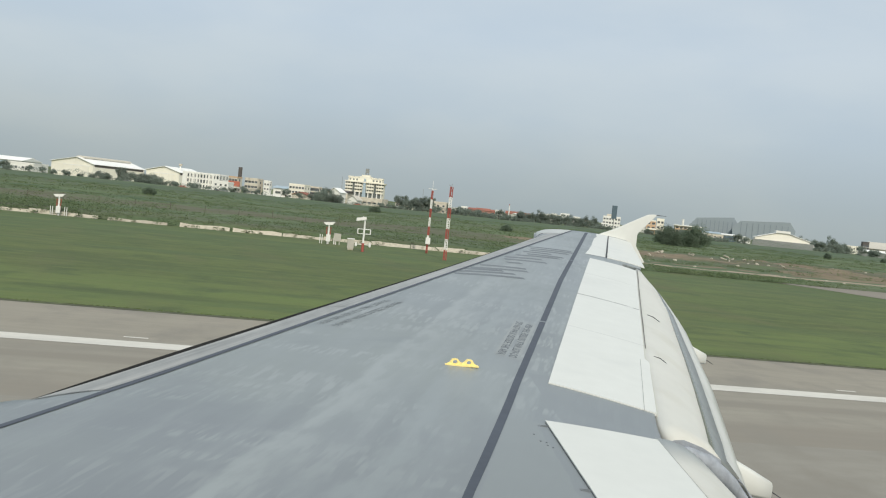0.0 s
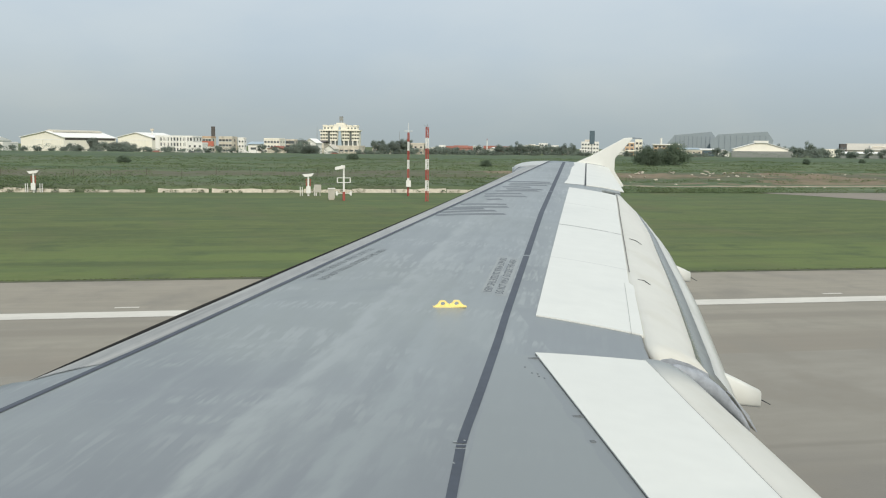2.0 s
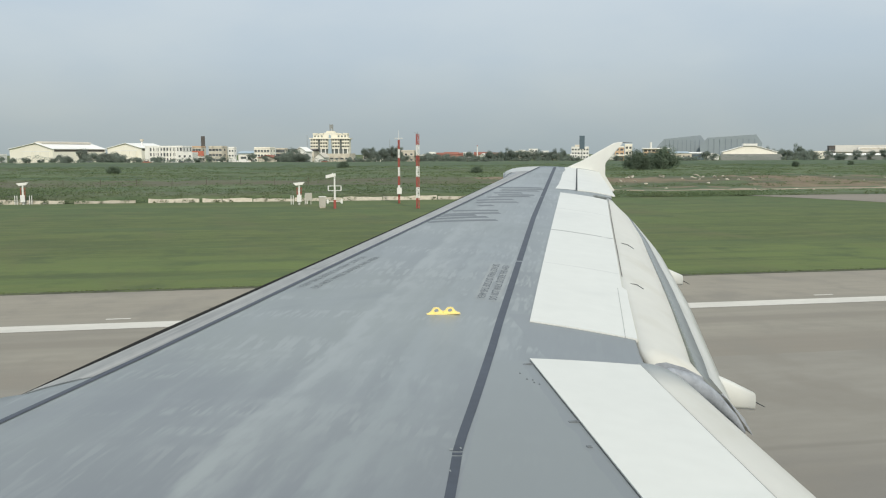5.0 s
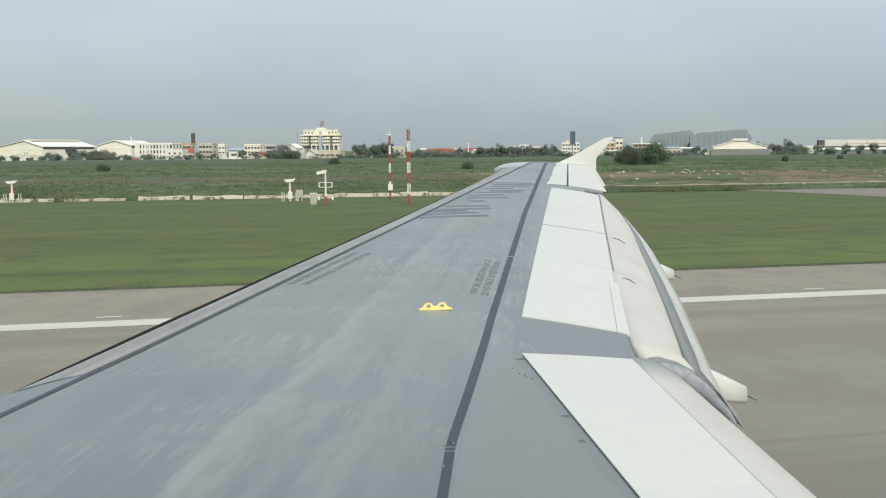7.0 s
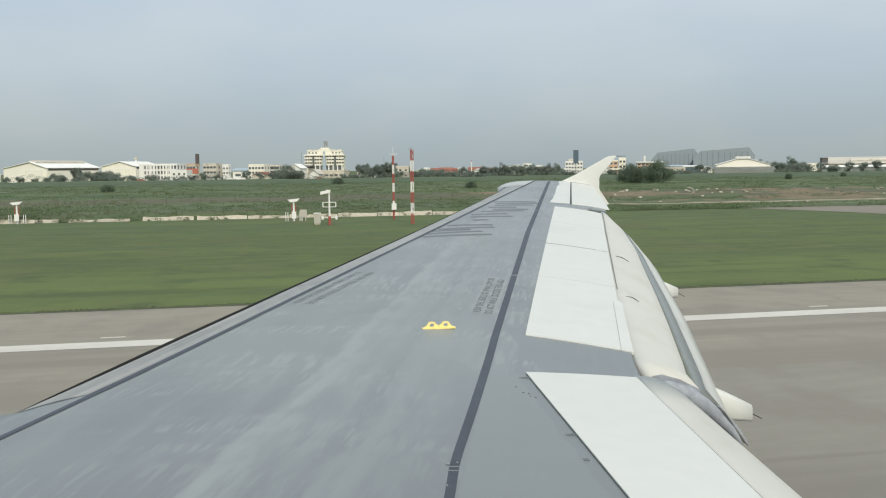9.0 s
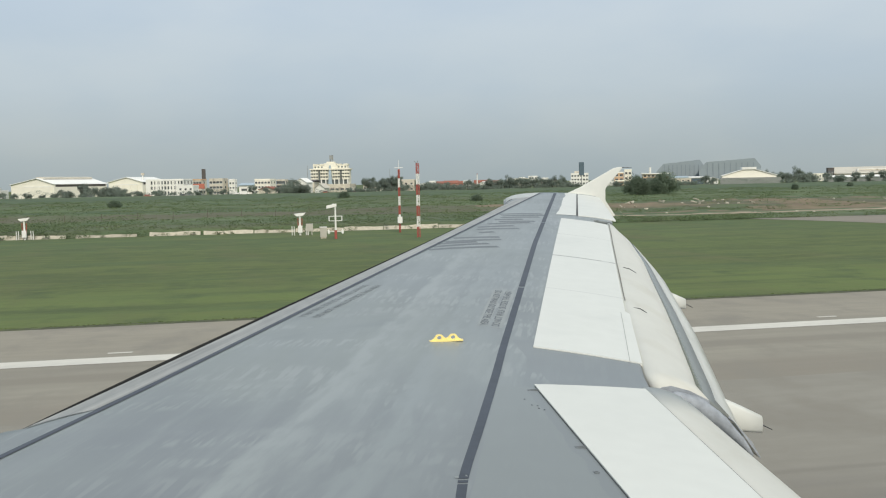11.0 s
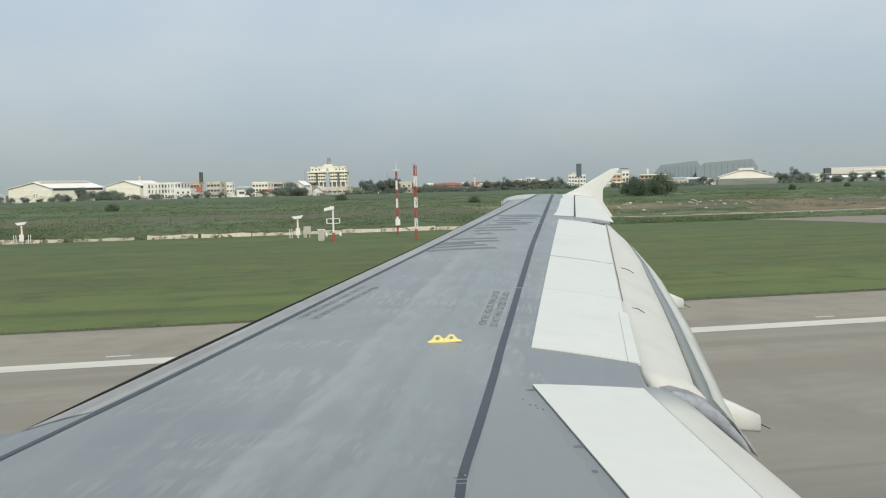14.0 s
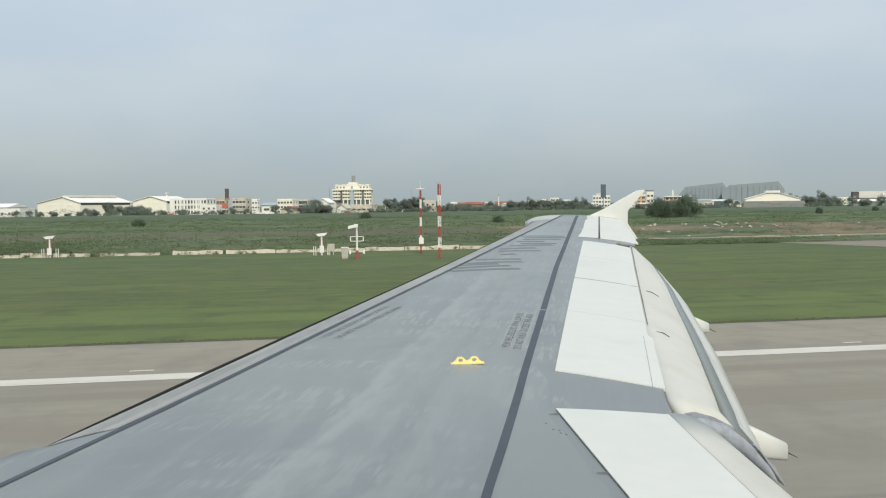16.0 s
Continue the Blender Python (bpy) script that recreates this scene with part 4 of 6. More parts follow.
# stencilled warnings that follow the skin
def stencil(text, x, y, ang, length, height, lift=0.0014, ink=STENCIL_INK):
    cu = bpy.data.curves.new("stencil_text", "FONT")
    cu.body, cu.size = text, 0.1
    tmp = bpy.data.objects.new("stencil_text", cu)
    scene.collection.objects.link(tmp)
    bpy.context.view_layer.update()
    me = bpy.data.meshes.new_from_object(tmp.evaluated_get(bpy.context.evaluated_depsgraph_get()))
    bpy.data.objects.remove(tmp)
    ca, sa = math.cos(ang), math.sin(ang)
    kx, ky = length / max(v.co.x for v in me.vertices), height / max(v.co.y for v in me.vertices)
    for v in me.vertices:
        tx, ty = v.co.x * kx, v.co.y * ky
        px, py = x + tx * ca - ty * sa, y + tx * sa + ty * ca
        v.co = (px, py, z_top(px, py) + lift)
    me.materials.clear()
    me.materials.append(ink)
    ob = new("stencil_text", me)
    ob.parent = airliner
    return ob


def plate(x, y, ang, w, h, material, name, lift=0.0007, n=8):
    ca, sa = math.cos(ang), math.sin(ang)
    verts, faces = [], []
    for j in (0, 1):
        for i in range(n + 1):
            u, v = w * i / n, h * j
            px, py = x + u * ca - v * sa, y + u * sa + v * ca
            verts.append((px, py, z_top(px, py) + lift))
    for i in range(n):
        faces.append((i, i + 1, i + n + 2, i + n + 1))
    ob = make(name, verts, faces, material, airliner)
    for p in ob.data.polygons:
        if p.normal.z < 0:
            p.flip()
    return ob


WARNING = "DO NOT WALK OUTSIDE THIS AREA"
ang = math.atan2(1.149, 0.400)
plate(1.421, 5.557, ang, 1.215, 0.073, STENCIL_BACK, "stencil_plate")
plate(1.341, 5.605, ang, 1.205, 0.073, STENCIL_BACK, "stencil_plate")
stencil(WARNING, 1.412, 5.600, ang, 1.15, 0.050)
stencil(WARNING, 1.341 - 0.068 * math.sin(ang) + 1.185 * math.cos(ang) + 0.008, 5.605 + 0.062 * math.cos(ang) + 1.175 * math.sin(ang), ang + math.pi, 1.15, 0.050)
ang2 = math.atan2(1.0, 0.52)
stencil(WARNING, 0.300, 6.01, ang2, 1.18, 0.055, ink=STENCIL_FADED)
stencil(WARNING, 0.20 - 0.070 * math.sin(ang2) + 1.22 * math.cos(ang2) + 0.008, 6.02 + 0.070 * math.cos(ang2) + 1.22 * math.sin(ang2), ang2 + math.pi, 1.18, 0.050, ink=STENCIL_FADED)

# the painted registration, as plain faded bars
for gx, gy, gl, ga in ((1.54, 8.84, 0.72, 0.05), (1.62, 9.04, 0.60, 0.10), (1.70, 9.24, 0.42, 0.0), (1.80, 9.36, 0.62, 0.04), (1.94, 9.62, 0.50, -0.10),
                       (2.33, 9.98, 0.18, 0.20), (2.36, 10.28, 0.50, 0.0), (2.42, 10.50, 0.46, 0.08), (2.62, 10.78, 0.55, 0.10), (2.80, 10.98, 0.46, 0.0),
                       (2.80, 11.22, 0.36, -0.10), (2.94, 11.42, 0.52, 0.02), (3.00, 11.62, 0.60, 0.0), (3.02, 11.84, 0.58, -0.10)):
    plate(gx, gy, ga, gl, 0.115, MARK_GREY, "registration_bar", lift=0.0012, n=5)

# small access fasteners beside the inboard spoiler
for fx, fy in ((1.165, 4.22), (1.175, 4.13), (1.200, 4.12), (1.195, 4.08), (1.215, 4.06)):
    fy -= 0.07
    z = z_top(fx, fy)
    boxes("fastener", [(fx - 0.003, fx + 0.003, fy - 0.005, fy + 0.005, z - 0.002, z + 0.0025)], MARK_GREY, airliner)

# clips at the edge of the sealant, and nicks in the walkway line
for fx, fy, fw in ((1.258, 4.308, 0.030), (1.216, 3.499, 0.020), (1.186, 3.228, 0.008)):
    z = z_top(fx, fy)
    boxes("panel_clip", [(fx - fw, fx + fw, fy - 0.010, fy - 0.006, z - 0.002, z + 0.003), (fx - fw, fx + fw, fy + 0.006, fy + 0.010, z - 0.002, z + 0.003),
                         (fx - fw - 0.004, fx - fw, fy - 0.010, fy + 0.010, z - 0.002, z + 0.003)], MARK_GREY, airliner)
for fx, fy, fw in ((0.592, 2.979, 0.006), (0.630, 3.172, 0.014), (0.672, 3.185, 0.006)):
    plate(fx, fy, 0.1, fw, 0.014, STENCIL_BACK, "paint_nick", lift=0.0022, n=1)

# fuselage side behind the window, with the open cabin window, and the wheels that carry it
bm = bmesh.new()
FUS_Y, FUS_Z, FUS_R = -1.72, 4.05, 1.975
N, xs_f = 40, [-12.0, -6.0, -1.0, -0.30, 0.30, 1.0, 6.0, 11.0]
rings = []
for x in xs_f:
    rings.append([bm.verts.new((x, FUS_Y + FUS_R * math.cos(6.28319 * i / N), FUS_Z + FUS_R * math.sin(6.28319 * i / N))) for i in range(N)])
for j in range(len(xs_f) - 1):
    for i in range(N):
        if xs_f[j] == -0.30 and i in (0, 1, 2, 3, 4):
            continue
        bm.faces.new((rings[j][i], rings[j + 1][i], rings[j + 1][(i + 1) % N], rings[j][(i + 1) % N]))
bm.faces.new(rings[0][::-1])
bm.faces.new(rings[-1])
bmesh.ops.recalc_face_normals(bm, faces=bm.faces)
part("fuselage", bm, FUSELAGE_WHITE, airliner, "plain white fuselage", smooth=True)
for gx, gy in ((2.0, 1.7), (2.0, -5.2), (-11.0, -1.72)):
    bm = bmesh.new()
    tube(bm, (gx, gy, 0.6), (gx, gy, 3.0), 0.11, 0.13, 12)
    leg = part("landing_gear_leg", bm, STEEL, airliner)
    for s in (-0.3, 0.3):
        bm = bmesh.new()
        tube(bm, (gx, gy + s - 0.18, 0.60), (gx, gy + s + 0.18, 0.60), 0.57, 0.57, 24)
        bmesh.ops.bevel(bm, geom=[e for e in bm.edges if len(e.link_faces) == 2 and e.calc_face_angle(0) > 1.2], offset=0.08, segments=3, affect="EDGES")
        part("wheel", bm, TYRE, leg)

# ---------------------------------------------------------------- rough field behind the concrete edge
rng = random.Random(5)


def field_z(x, y):
    """Height of the rough field: a bank at the concrete edge, then low swells of scrub."""
    rise = 0.62 * min(1.0, max(0.0, (y - WALL_Y - 0.4) / 1.5))
    broken = min(1.0, max(0.0, (x - 34) / 8)) * min(1.0, max(0.0, (124 - x) / 8))
    rise *= 1 - 0.75 * broken * min(1.0, max(0.0, (128 - y) / 20))
    n1 = noise.noise(Vector((x * 0.02, y * 0.05, 3.1)))
    n2 = noise.noise(Vector((x * 0.11, y * 0.23, 7.7)))
    n3 = noise.noise(Vector((x * 0.45, y * 0.8, 1.3)))
    far = min(1.0, (y - WALL_Y) / 40)
    if y > 430:
        far *= max(0.0, (470 - y) / 40)
        rise *= max(0.0, (470 - y) / 40)
    return 0.03 + rise + max(-0.05, 0.35 * n1 * far + 0.30 * n2 * far + 0.14 * n3 * min(1, far + 0.25) + 0.25 * far)


FX0, FX1, FY0, FY1 = -420.0, 520.0, WALL_Y + 0.3, 470.0
cols, lines = 640, 170
verts, faces = [], []
for j in range(lines + 1):
    v = j / lines
    y = FY0 + (FY1 - FY0) * v ** 1.6
    for i in range(cols + 1):
        x = FX0 + (FX1 - FX0) * i / cols
        verts.append((x, y, field_z(x, y)))
for j in range(lines):
    for i in range(cols):
        a = j * (cols + 1) + i
        faces.append((a, a + 1, a + cols + 2, a + cols + 1))
rough = make("scrub_field", verts, faces, SCRUB, smooth=True)
for p in rough.data.polygons:
    if p.normal.z < 0:
        p.flip()
# a pale dirt track and bare patches where the edging is missing
rough.data.materials.append(EARTH)
rough.data.materials.append(BANK)
for p in rough.data.polygons:
    x, y = p.center.x, p.center.y
    if 30 < x < 165 and y < 158:
        wob = noise.noise(Vector((x * 0.25, y * 0.3, 4.0)))
        if abs(y - 105.0 - 0.10 * (x - 60) - 1.5 * math.sin(x * 0.05) - 1.2 * wob) < 1.5:
            p.material_index = 1
        elif y > 110 and 0.8 * noise.noise(Vector((x * 0.07, y * 0.10, 6.0))) + 0.4 * wob > 0.0 + 0.45 * max(0.0, (y - 132) / 22):
            p.material_index = 2
tagged(rough, "rough dark green scrub field with brown patches", "", "", "structure")


def leaf_cloud(verts, faces, cx, cy, cz, rx, rz, count, size, r):
    """Many small tilted leaf faces filling an uneven mound."""
    for _ in range(count):
        a, h = r.uniform(0, 6.283), r.random() ** 0.8
        d = r.random() ** 0.45 * math.sqrt(max(0.05, 1 - h * h * 0.9))
        p = Vector((cx + rx * d * math.cos(a), cy + rx * d * math.sin(a), cz + rz * h))
        u = Vector((r.gauss(0, 1), r.gauss(0, 1), r.gauss(0, 0.35))).normalized()
        w = u.cross(Vector((r.gauss(0, 0.5), r.gauss(0, 0.5), 1.0))).normalized()
        s = size * r.uniform(0.6, 1.4)
        k = len(verts)
        verts += [p - u * s, p + w * s * 0.55, p + u * s, p - w * s * 0.55]
        faces.append((k, k + 1, k + 2, k + 3))


# low scrub plants over the field, thicker in drifts
verts, faces = [], []
n = 0
while n < 17000:
    y = WALL_Y + 0.8 + 190 * rng.random() ** 1.7
    x = rng.uniform(-0.62 * y - 40, 0.95 * y + 30)
    drift = noise.noise(Vector((x * 0.06, y * 0.10, 9.0)))
    if rng.random() > 0.62 + 0.9 * drift or (30 < x < 150 and 100 < y < 112) or (117 < y < 137 and rng.random() < (0.85 if x > 34 else 0.55)):
        continue
    h = rng.uniform(0.07, 0.20) * (1.0 + 1.4 * max(0, drift)) * (1.0 + y / 600)
    leaf_cloud(verts, faces, x, y, field_z(x, y) - 0.05, h * rng.uniform(3.5, 8.0), h, 18, 0.04 + h * 0.13 + y * 0.00030, rng)
    n += 1
for _ in range(330):
    x = rng.uniform(-120, 190)
    h = rng.uniform(0.12, 0.42)
    leaf_cloud(verts, faces, x, WALL_Y - 0.25 + rng.uniform(-0.25, 0.5), 0.0 if not 35 < x < 126 else 0.05, h * rng.uniform(0.9, 2.2), h, 26, 0.05 + h * 0.12, rng)
tagged(make("scrub_plants", verts, faces, LEAF_SCRUB), "low dark green weeds and scrub on the rough field", "plants", "", "stuff")

# a thin dark strip where the grass meets the shoulder
verts, faces = [], []
for i in range(1201):
    x = -60 + 0.16 * i
    w = 0.16 + 0.10 * noise.noise(Vector((x * 0.8, 2.0, 0.0))) + 0.06 * noise.noise(Vector((x * 4.0, 5.0, 0.0)))
    verts += [(x, EDGE_Y - 0.10 - w * 0.5, 0.030), (x, EDGE_Y + 0.14 + w, 0.030)]
    if i:
        faces.append((2 * i - 2, 2 * i, 2 * i + 1, 2 * i - 1))
tagged(make("soil_edge", verts, faces, EDGE_STRIP), "thin dark strip beside the shoulder", "", "", "structure")

# blades: short at the shoulder, and clumps over the mown grass
verts, faces = [], []


def blade(x, y, s, h):
    a = rng.uniform(0, 6.283)
    c, d = s * math.cos(a), s * math.sin(a)
    k = len(verts)
    verts.extend([(x - c, y - d, 0), (x + c, y + d, 0), (x + rng.uniform(-1, 1) * s, y + rng.uniform(-1, 1) * s, h)])
    faces.append((k, k + 1, k + 2))


for _ in range(7000):
    y = EDGE_Y + 0.05 + 0.5 * rng.random() ** 2
    x = rng.uniform(-0.45 * y - 4, 0.85 * y + 4)
    if not 57 < x < 118:
        blade(x, y, rng.uniform(0.03, 0.08), rng.uniform(0.015, 0.05))
tagged(make("grass_tufts", verts, faces, GRASS_BLADE), "short tufts of mown airfield grass", "grass", "", "stuff")

# broken concrete edging: slabs leaning on the bank
edging = tagged(new("concrete_edging"), "broken line of pale concrete slabs along the grass", "", "", "structure")
slab_meshes = []
for k in range(5):
    bm = bmesh.new()
    L = (2.4, 3.2, 4.0, 4.8, 5.6)[k]
    box(bm, 0, L, 0, 0.14, -0.1, 0.38)
    bmesh.ops.subdivide_edges(bm, edges=[e for e in bm.edges if abs(e.verts[0].co.x - e.verts[1].co.x) > 1], cuts=4)
    for v in bm.verts:
        top = v.co.z > 0.3
        if top:
            v.co.z += rng.uniform(-0.09, 0.05)
        v.co.y += (0.30 if top else 0.0) + rng.uniform(-0.006, 0.006)
    me = bpy.data.meshes.new("slab")
    bm.to_mesh(me)
    bm.free()
    me.materials.append(CONCRETE)
    slab_meshes.append((L, me))
x = -190.0
while x < 290:
    L, me = slab_meshes[rng.randrange(5)]
    if 35.5 < x + L < 126:
        x = 126.0
        continue
    gap = rng.random()
    if x > 126 and gap < 0.25:
        x += rng.uniform(2, 6)
        continue
    ob = new("slab", me)
    ob.parent = edging
    ob.matrix_basis = pose(x, WALL_Y - 0.15 + rng.uniform(-0.06, 0.06), rng.uniform(-0.10, 0.03), rng.uniform(-5, 4), rng.uniform(-0.8, 0.8), rng.uniform(-0.5, 0.5))
    x += L + (rng.uniform(0.02, 0.10) if gap < 0.86 else rng.uniform(0.3, 1.4))

# left-hand service road seen past the end of the edging
road = tagged(make("service_road", [(-176, 60, 0.02), (-163, 71, 0.02), (-158, 88, 0.02), (-176, 99, 0.05), (-260, 112, 0.05), (-260, 90, 0.02)], [(0, 1, 2, 3, 4, 5)], ROAD), "pale concrete service road joining the grass", "", "", "structure")


# ---------------------------------------------------------------- airfield fittings
def edge_light(x):
    e = empty("runway_edge_light", (x, SHOULDER_Y - 0.15, 0.03), "small orange runway edge light on asphalt", "light", "runway edge lights")
    bm = bmesh.new()
    tube(bm, (0, 0, 0), (0, 0, 0.03), 0.15, 0.15, 14)
    part("base_plate", bm, STEEL, e)
    bm = bmesh.new()
    tube(bm, (0, 0, 0.03), (0, 0, 0.12), 0.055, 0.055, 10)
    part("stem", bm, ORANGE, e)
    bm = bmesh.new()
    tube(bm, (0, 0, 0.12), (0, 0, 0.17), 0.08, 0.115, 12)
    tube(bm, (0, 0, 0.17), (0, 0, 0.30), 0.115, 0.115, 12)
    part("housing", bm, ORANGE, e)
    bm = bmesh.new()
    tube(bm, (0, 0, 0.30), (0, 0, 0.36), 0.075, 0.05, 12)
    part("lens", bm, LAMP_GLASS, e)
    return e


first_light = edge_light(77.0)
for k in (-3, -2, -1, 1, 2, 3):
    copy_thing(first_light, pose(77.0 + 66.8 * k, SHOULDER_Y - 0.15, 0.03))

# faint expansion cracks and a small marking line beside the edge line
for k, (x, y, l) in enumerate(((-4.63, 26.97, 0.68), (17.6, 26.97, 0.68), (43.0, 27.35, 1.0), (-34, 27.35, 1.0), (88, 27.35, 1.0))):
    tagged(make("paint_dash", [(x, y, 0.036), (x + l, y, 0.036), (x + l, y + 0.16, 0.036), (x, y + 0.16, 0.036)], [(0, 1, 2, 3)], LINE_WHITE), "short faded white paint dash on the shoulder", "marking", "paint dashes")
for k, (x, y, l) in enumerate(((40.0, 18.2, 14.0), (-2.0, 28.6, 1.3), (62.0, 20.5, 7.0))):
    verts, faces = [], []
    for i in range(25):
        u = x + l * i / 24
        w = 0.012 + 0.009 * noise.noise(Vector((u * 3, y, 0)))
        yy = y + 0.10 * noise.noise(Vector((u * 0.9, y, 5.0)))
        verts += [(u, yy - w, 0.034), (u, yy + w, 0.034)]
    faces = [(2 * i, 2 * i + 2, 2 * i + 3, 2 * i + 1) for i in range(24)]
    tagged(make("sealed_crack", verts, faces, CRACK), "dark sealed crack in the asphalt", "", "", "structure")

# drain covers on the old taxiway
for ox, oy, rx in ((83.1, 49.3, 2.0), (63.4, 34.2, 0.9)):
    d = empty("drain_cover", (ox, oy, 0.024), "worn round drain cover in taxiway asphalt", "drain cover", "drain covers")
    for nm, r, z, m in (("ring", rx, 0.003, CRACK), ("lid", rx * 0.55, 0.008, ROAD)):
        bm = bmesh.new()
        tube(bm, (0, 0, 0), (0, 0, z), r, r, 28)
        part(nm, bm, m, d)


def lattice_mast(x, y, h, half, band, label):
    """A slim lattice mast in red and white lengths, each length one part."""
    m = empty("antenna_mast", (x, y, 0), label, "mast", "red and white masts")
    n = max(1, round(h / band))
    for k in range(n):
        z0, z1 = h * k / n, h * (k + 1) / n
        bm = bmesh.new()
        for sx, sy in ((-1, -1), (1, -1), (0, 1)):
            tube(bm, (sx * half, sy * half, z0), (sx * half, sy * half, z1), 0.034, 0.034, 6)
        q = 3
        for i in range(q):
            a, b = z0 + (z1 - z0) * i / q, z0 + (z1 - z0) * (i + 1) / q
            s = 1 if i % 2 else -1
            tube(bm, (-half * s, -half, a), (half * s, -half, b), 0.020, 0.020, 5)
            tube(bm, (-half * s, -half, a), (0, half, b), 0.020, 0.020, 5)
            tube(bm, (-half, -half, b), (half, -half, b), 0.020, 0.020, 5)
        part("mast_section", bm, POLE_RED if k % 2 == 0 else POLE_WHITE, m)
    return m


mast = lattice_mast(12.6, 77.9, 6.35, 0.12, 0.90, "red and white lattice mast standing on the grass")
bm = bmesh.new()
tube(bm, (0, 0, 6.35), (-0.25, 0, 6.55), 0.03, 0.02, 6)
tube(bm, (0, 0, 6.35), (0.05, 0, 6.6), 0.03, 0.02, 6)
part("aerial", bm, STEEL, mast)
mast = lattice_mast(12.2, 86.5, 6.0, 0.07, 0.85, "slim red and white mast with a white box")
boxes("equipment_box", [(-0.22, 0.22, -0.3, -0.1, 0.9, 1.5)], POLE_WHITE, mast, "white equipment box on the mast")
bm = bmesh.new()
tube(bm, (0, 0, 6.0), (0, 0, 6.9), 0.025, 0.015, 6)
tube(bm, (-0.4, 0, 6.15), (0.4, 0, 6.15), 0.03, 0.03, 6)
part("aerial", bm, POLE_WHITE, mast)


def glide_sensor(x, y, label, box_side=True):
    """A weather sensor: banded post with a tilted white head, small side posts and a box."""
    s = empty("weather_sensor", (x, y, 0), label, "sensor", "weather sensors")
    bm = bmesh.new()
    tube(bm, (0, 0, 0.0), (0, 0, 1.75), 0.10, 0.08, 10)
    part("pole", bm, POLE_WHITE, s)
    bm = bmesh.new()
    for px in (-0.17, 0.17):
        tube(bm, (px, 0, 0.5), (px * 1.2, 0, 1.6), 0.035, 0.035, 6)
    for pz in (0.65, 1.1, 1.5):
        tube(bm, (-0.2, 0, pz), (0.2, 0, pz), 0.03, 0.03, 6)
    part("guard", bm, POLE_RED, s, "red painted guard rods")
    bm = bmesh.new()
    v = box(bm, -0.55, 0.55, -0.16, 0.16, 1.80, 2.06)
    for q in v:
        if q.co.z < 1.9:
            q.co.x *= 0.55
        q.co.z += 0.10 * q.co.x
    tube(bm, (0, 0, 1.7), (0, 0, 1.85), 0.06, 0.06, 8)
    part("sensor_head", bm, POLE_WHITE, s, "tilted white sensor head")
    for px in (-0.75, -0.55, 0.55, 0.75):
        bm = bmesh.new()
        tube(bm, (px, 0.05, 0), (px, 0.05, 0.85), 0.035, 0.035, 6)
        part("side_post", bm, POLE_WHITE, s)
    boxes("junction_box", [(-0.2, 0.2, -0.24, -0.10, 0.25, 0.9)], POLE_WHITE, s)
    if box_side:
        boxes("cabinet", [(0.55, 1.2, 0.0, 0.4, 0.35, 1.05), (0.62, 0.70, 0.1, 0.3, 0, 0.35), (1.05, 1.13, 0.1, 0.3, 0, 0.35)], BOX_GREY, s, "grey metal cabinet on short legs")
    return s


glide_sensor(2.8, 86.7, "red and white weather sensor post with grey cabinet")
glide_sensor(-22.8, 92.4, "red and white weather sensor post by the concrete edging", False)
glide_sensor(-40.0, 92.4, "red and white weather sensor post by the concrete edging", False)

s = empty("visibility_sensor", (5.6, 79.4, 0), "tall white visibility sensor with crossed frames on grass", "sensor")
bm = bmesh.new()
tube(bm, (0, 0, 0.0), (0, 0, 0.75), 0.12, 0.12, 10)
part("foot", bm, POLE_RED, s, "red painted foot")
bm = bmesh.new()
tube(bm, (0, 0, 0.75), (0, 0, 2.75), 0.085, 0.07, 10)
part("post", bm, POLE_WHITE, s)
bm = bmesh.new()
v = box(bm, -0.75, 0.10, -0.14, 0.14, 2.62, 2.88)
for q in v:
    if q.co.x > 0:
        q.co.z += 0.16
tube(bm, (0.0, 0, 2.8), (-0.2, 0, 3.05), 0.07, 0.05, 8)
part("sensor_head", bm, POLE_WHITE, s, "white tilted sensor head")
for z, w in ((1.75, 0.55), (0.62, 0.60)):
    bm = bmesh.new()
    for zz in (z - 0.2, z + 0.2) if z > 1 else (z,):
        tube(bm, (-w, 0, zz), (w, 0, zz), 0.035, 0.035, 6)
    for xx in (-w, w):
        tube(bm, (xx, 0, z - 0.2), (xx, 0, z + 0.2), 0.05, 0.05, 6)
        if z < 1:
            box(bm, xx - 0.10, xx + 0.08, -0.08, 0.08, z - 0.14, z + 0.14)
    part("cross_frame", bm, POLE_WHITE, s)
c = empty("equipment_cabinet", (4.6, 80.5, 0), "small grey equipment cabinet standing on grass", "cabinet")
boxes("body", [(-0.28, 0.28, -0.2, 0.2, 0.12, 0.95)], BOX_GREY, c)
boxes("lid", [(-0.32, 0.32, -0.24, 0.24, 0.95, 1.02)], POLE_WHITE, c)
boxes("plinth", [(-0.24, 0.24, -0.16, 0.16, 0, 0.12)], CONCRETE, c)

# fence posts in the scrub
post = empty("fence_post", (-40, 118, field_z(-40, 118)), "thin weathered fence post in the scrub", "post", "field fence posts")
boxes("shaft", [(-0.025, 0.025, -0.025, 0.025, -0.1, 0.9)], BARK, post)
for k in range(1, 26):
    px = -40 + k * 4.2 - 60
    copy_thing(post, pose(px, 118 + 0.5 * math.sin(k), field_z(px, 118), 0, rng.uniform(-4, 4), 0))

# loose stones and rubble by the dirt track
rock_meshes = []
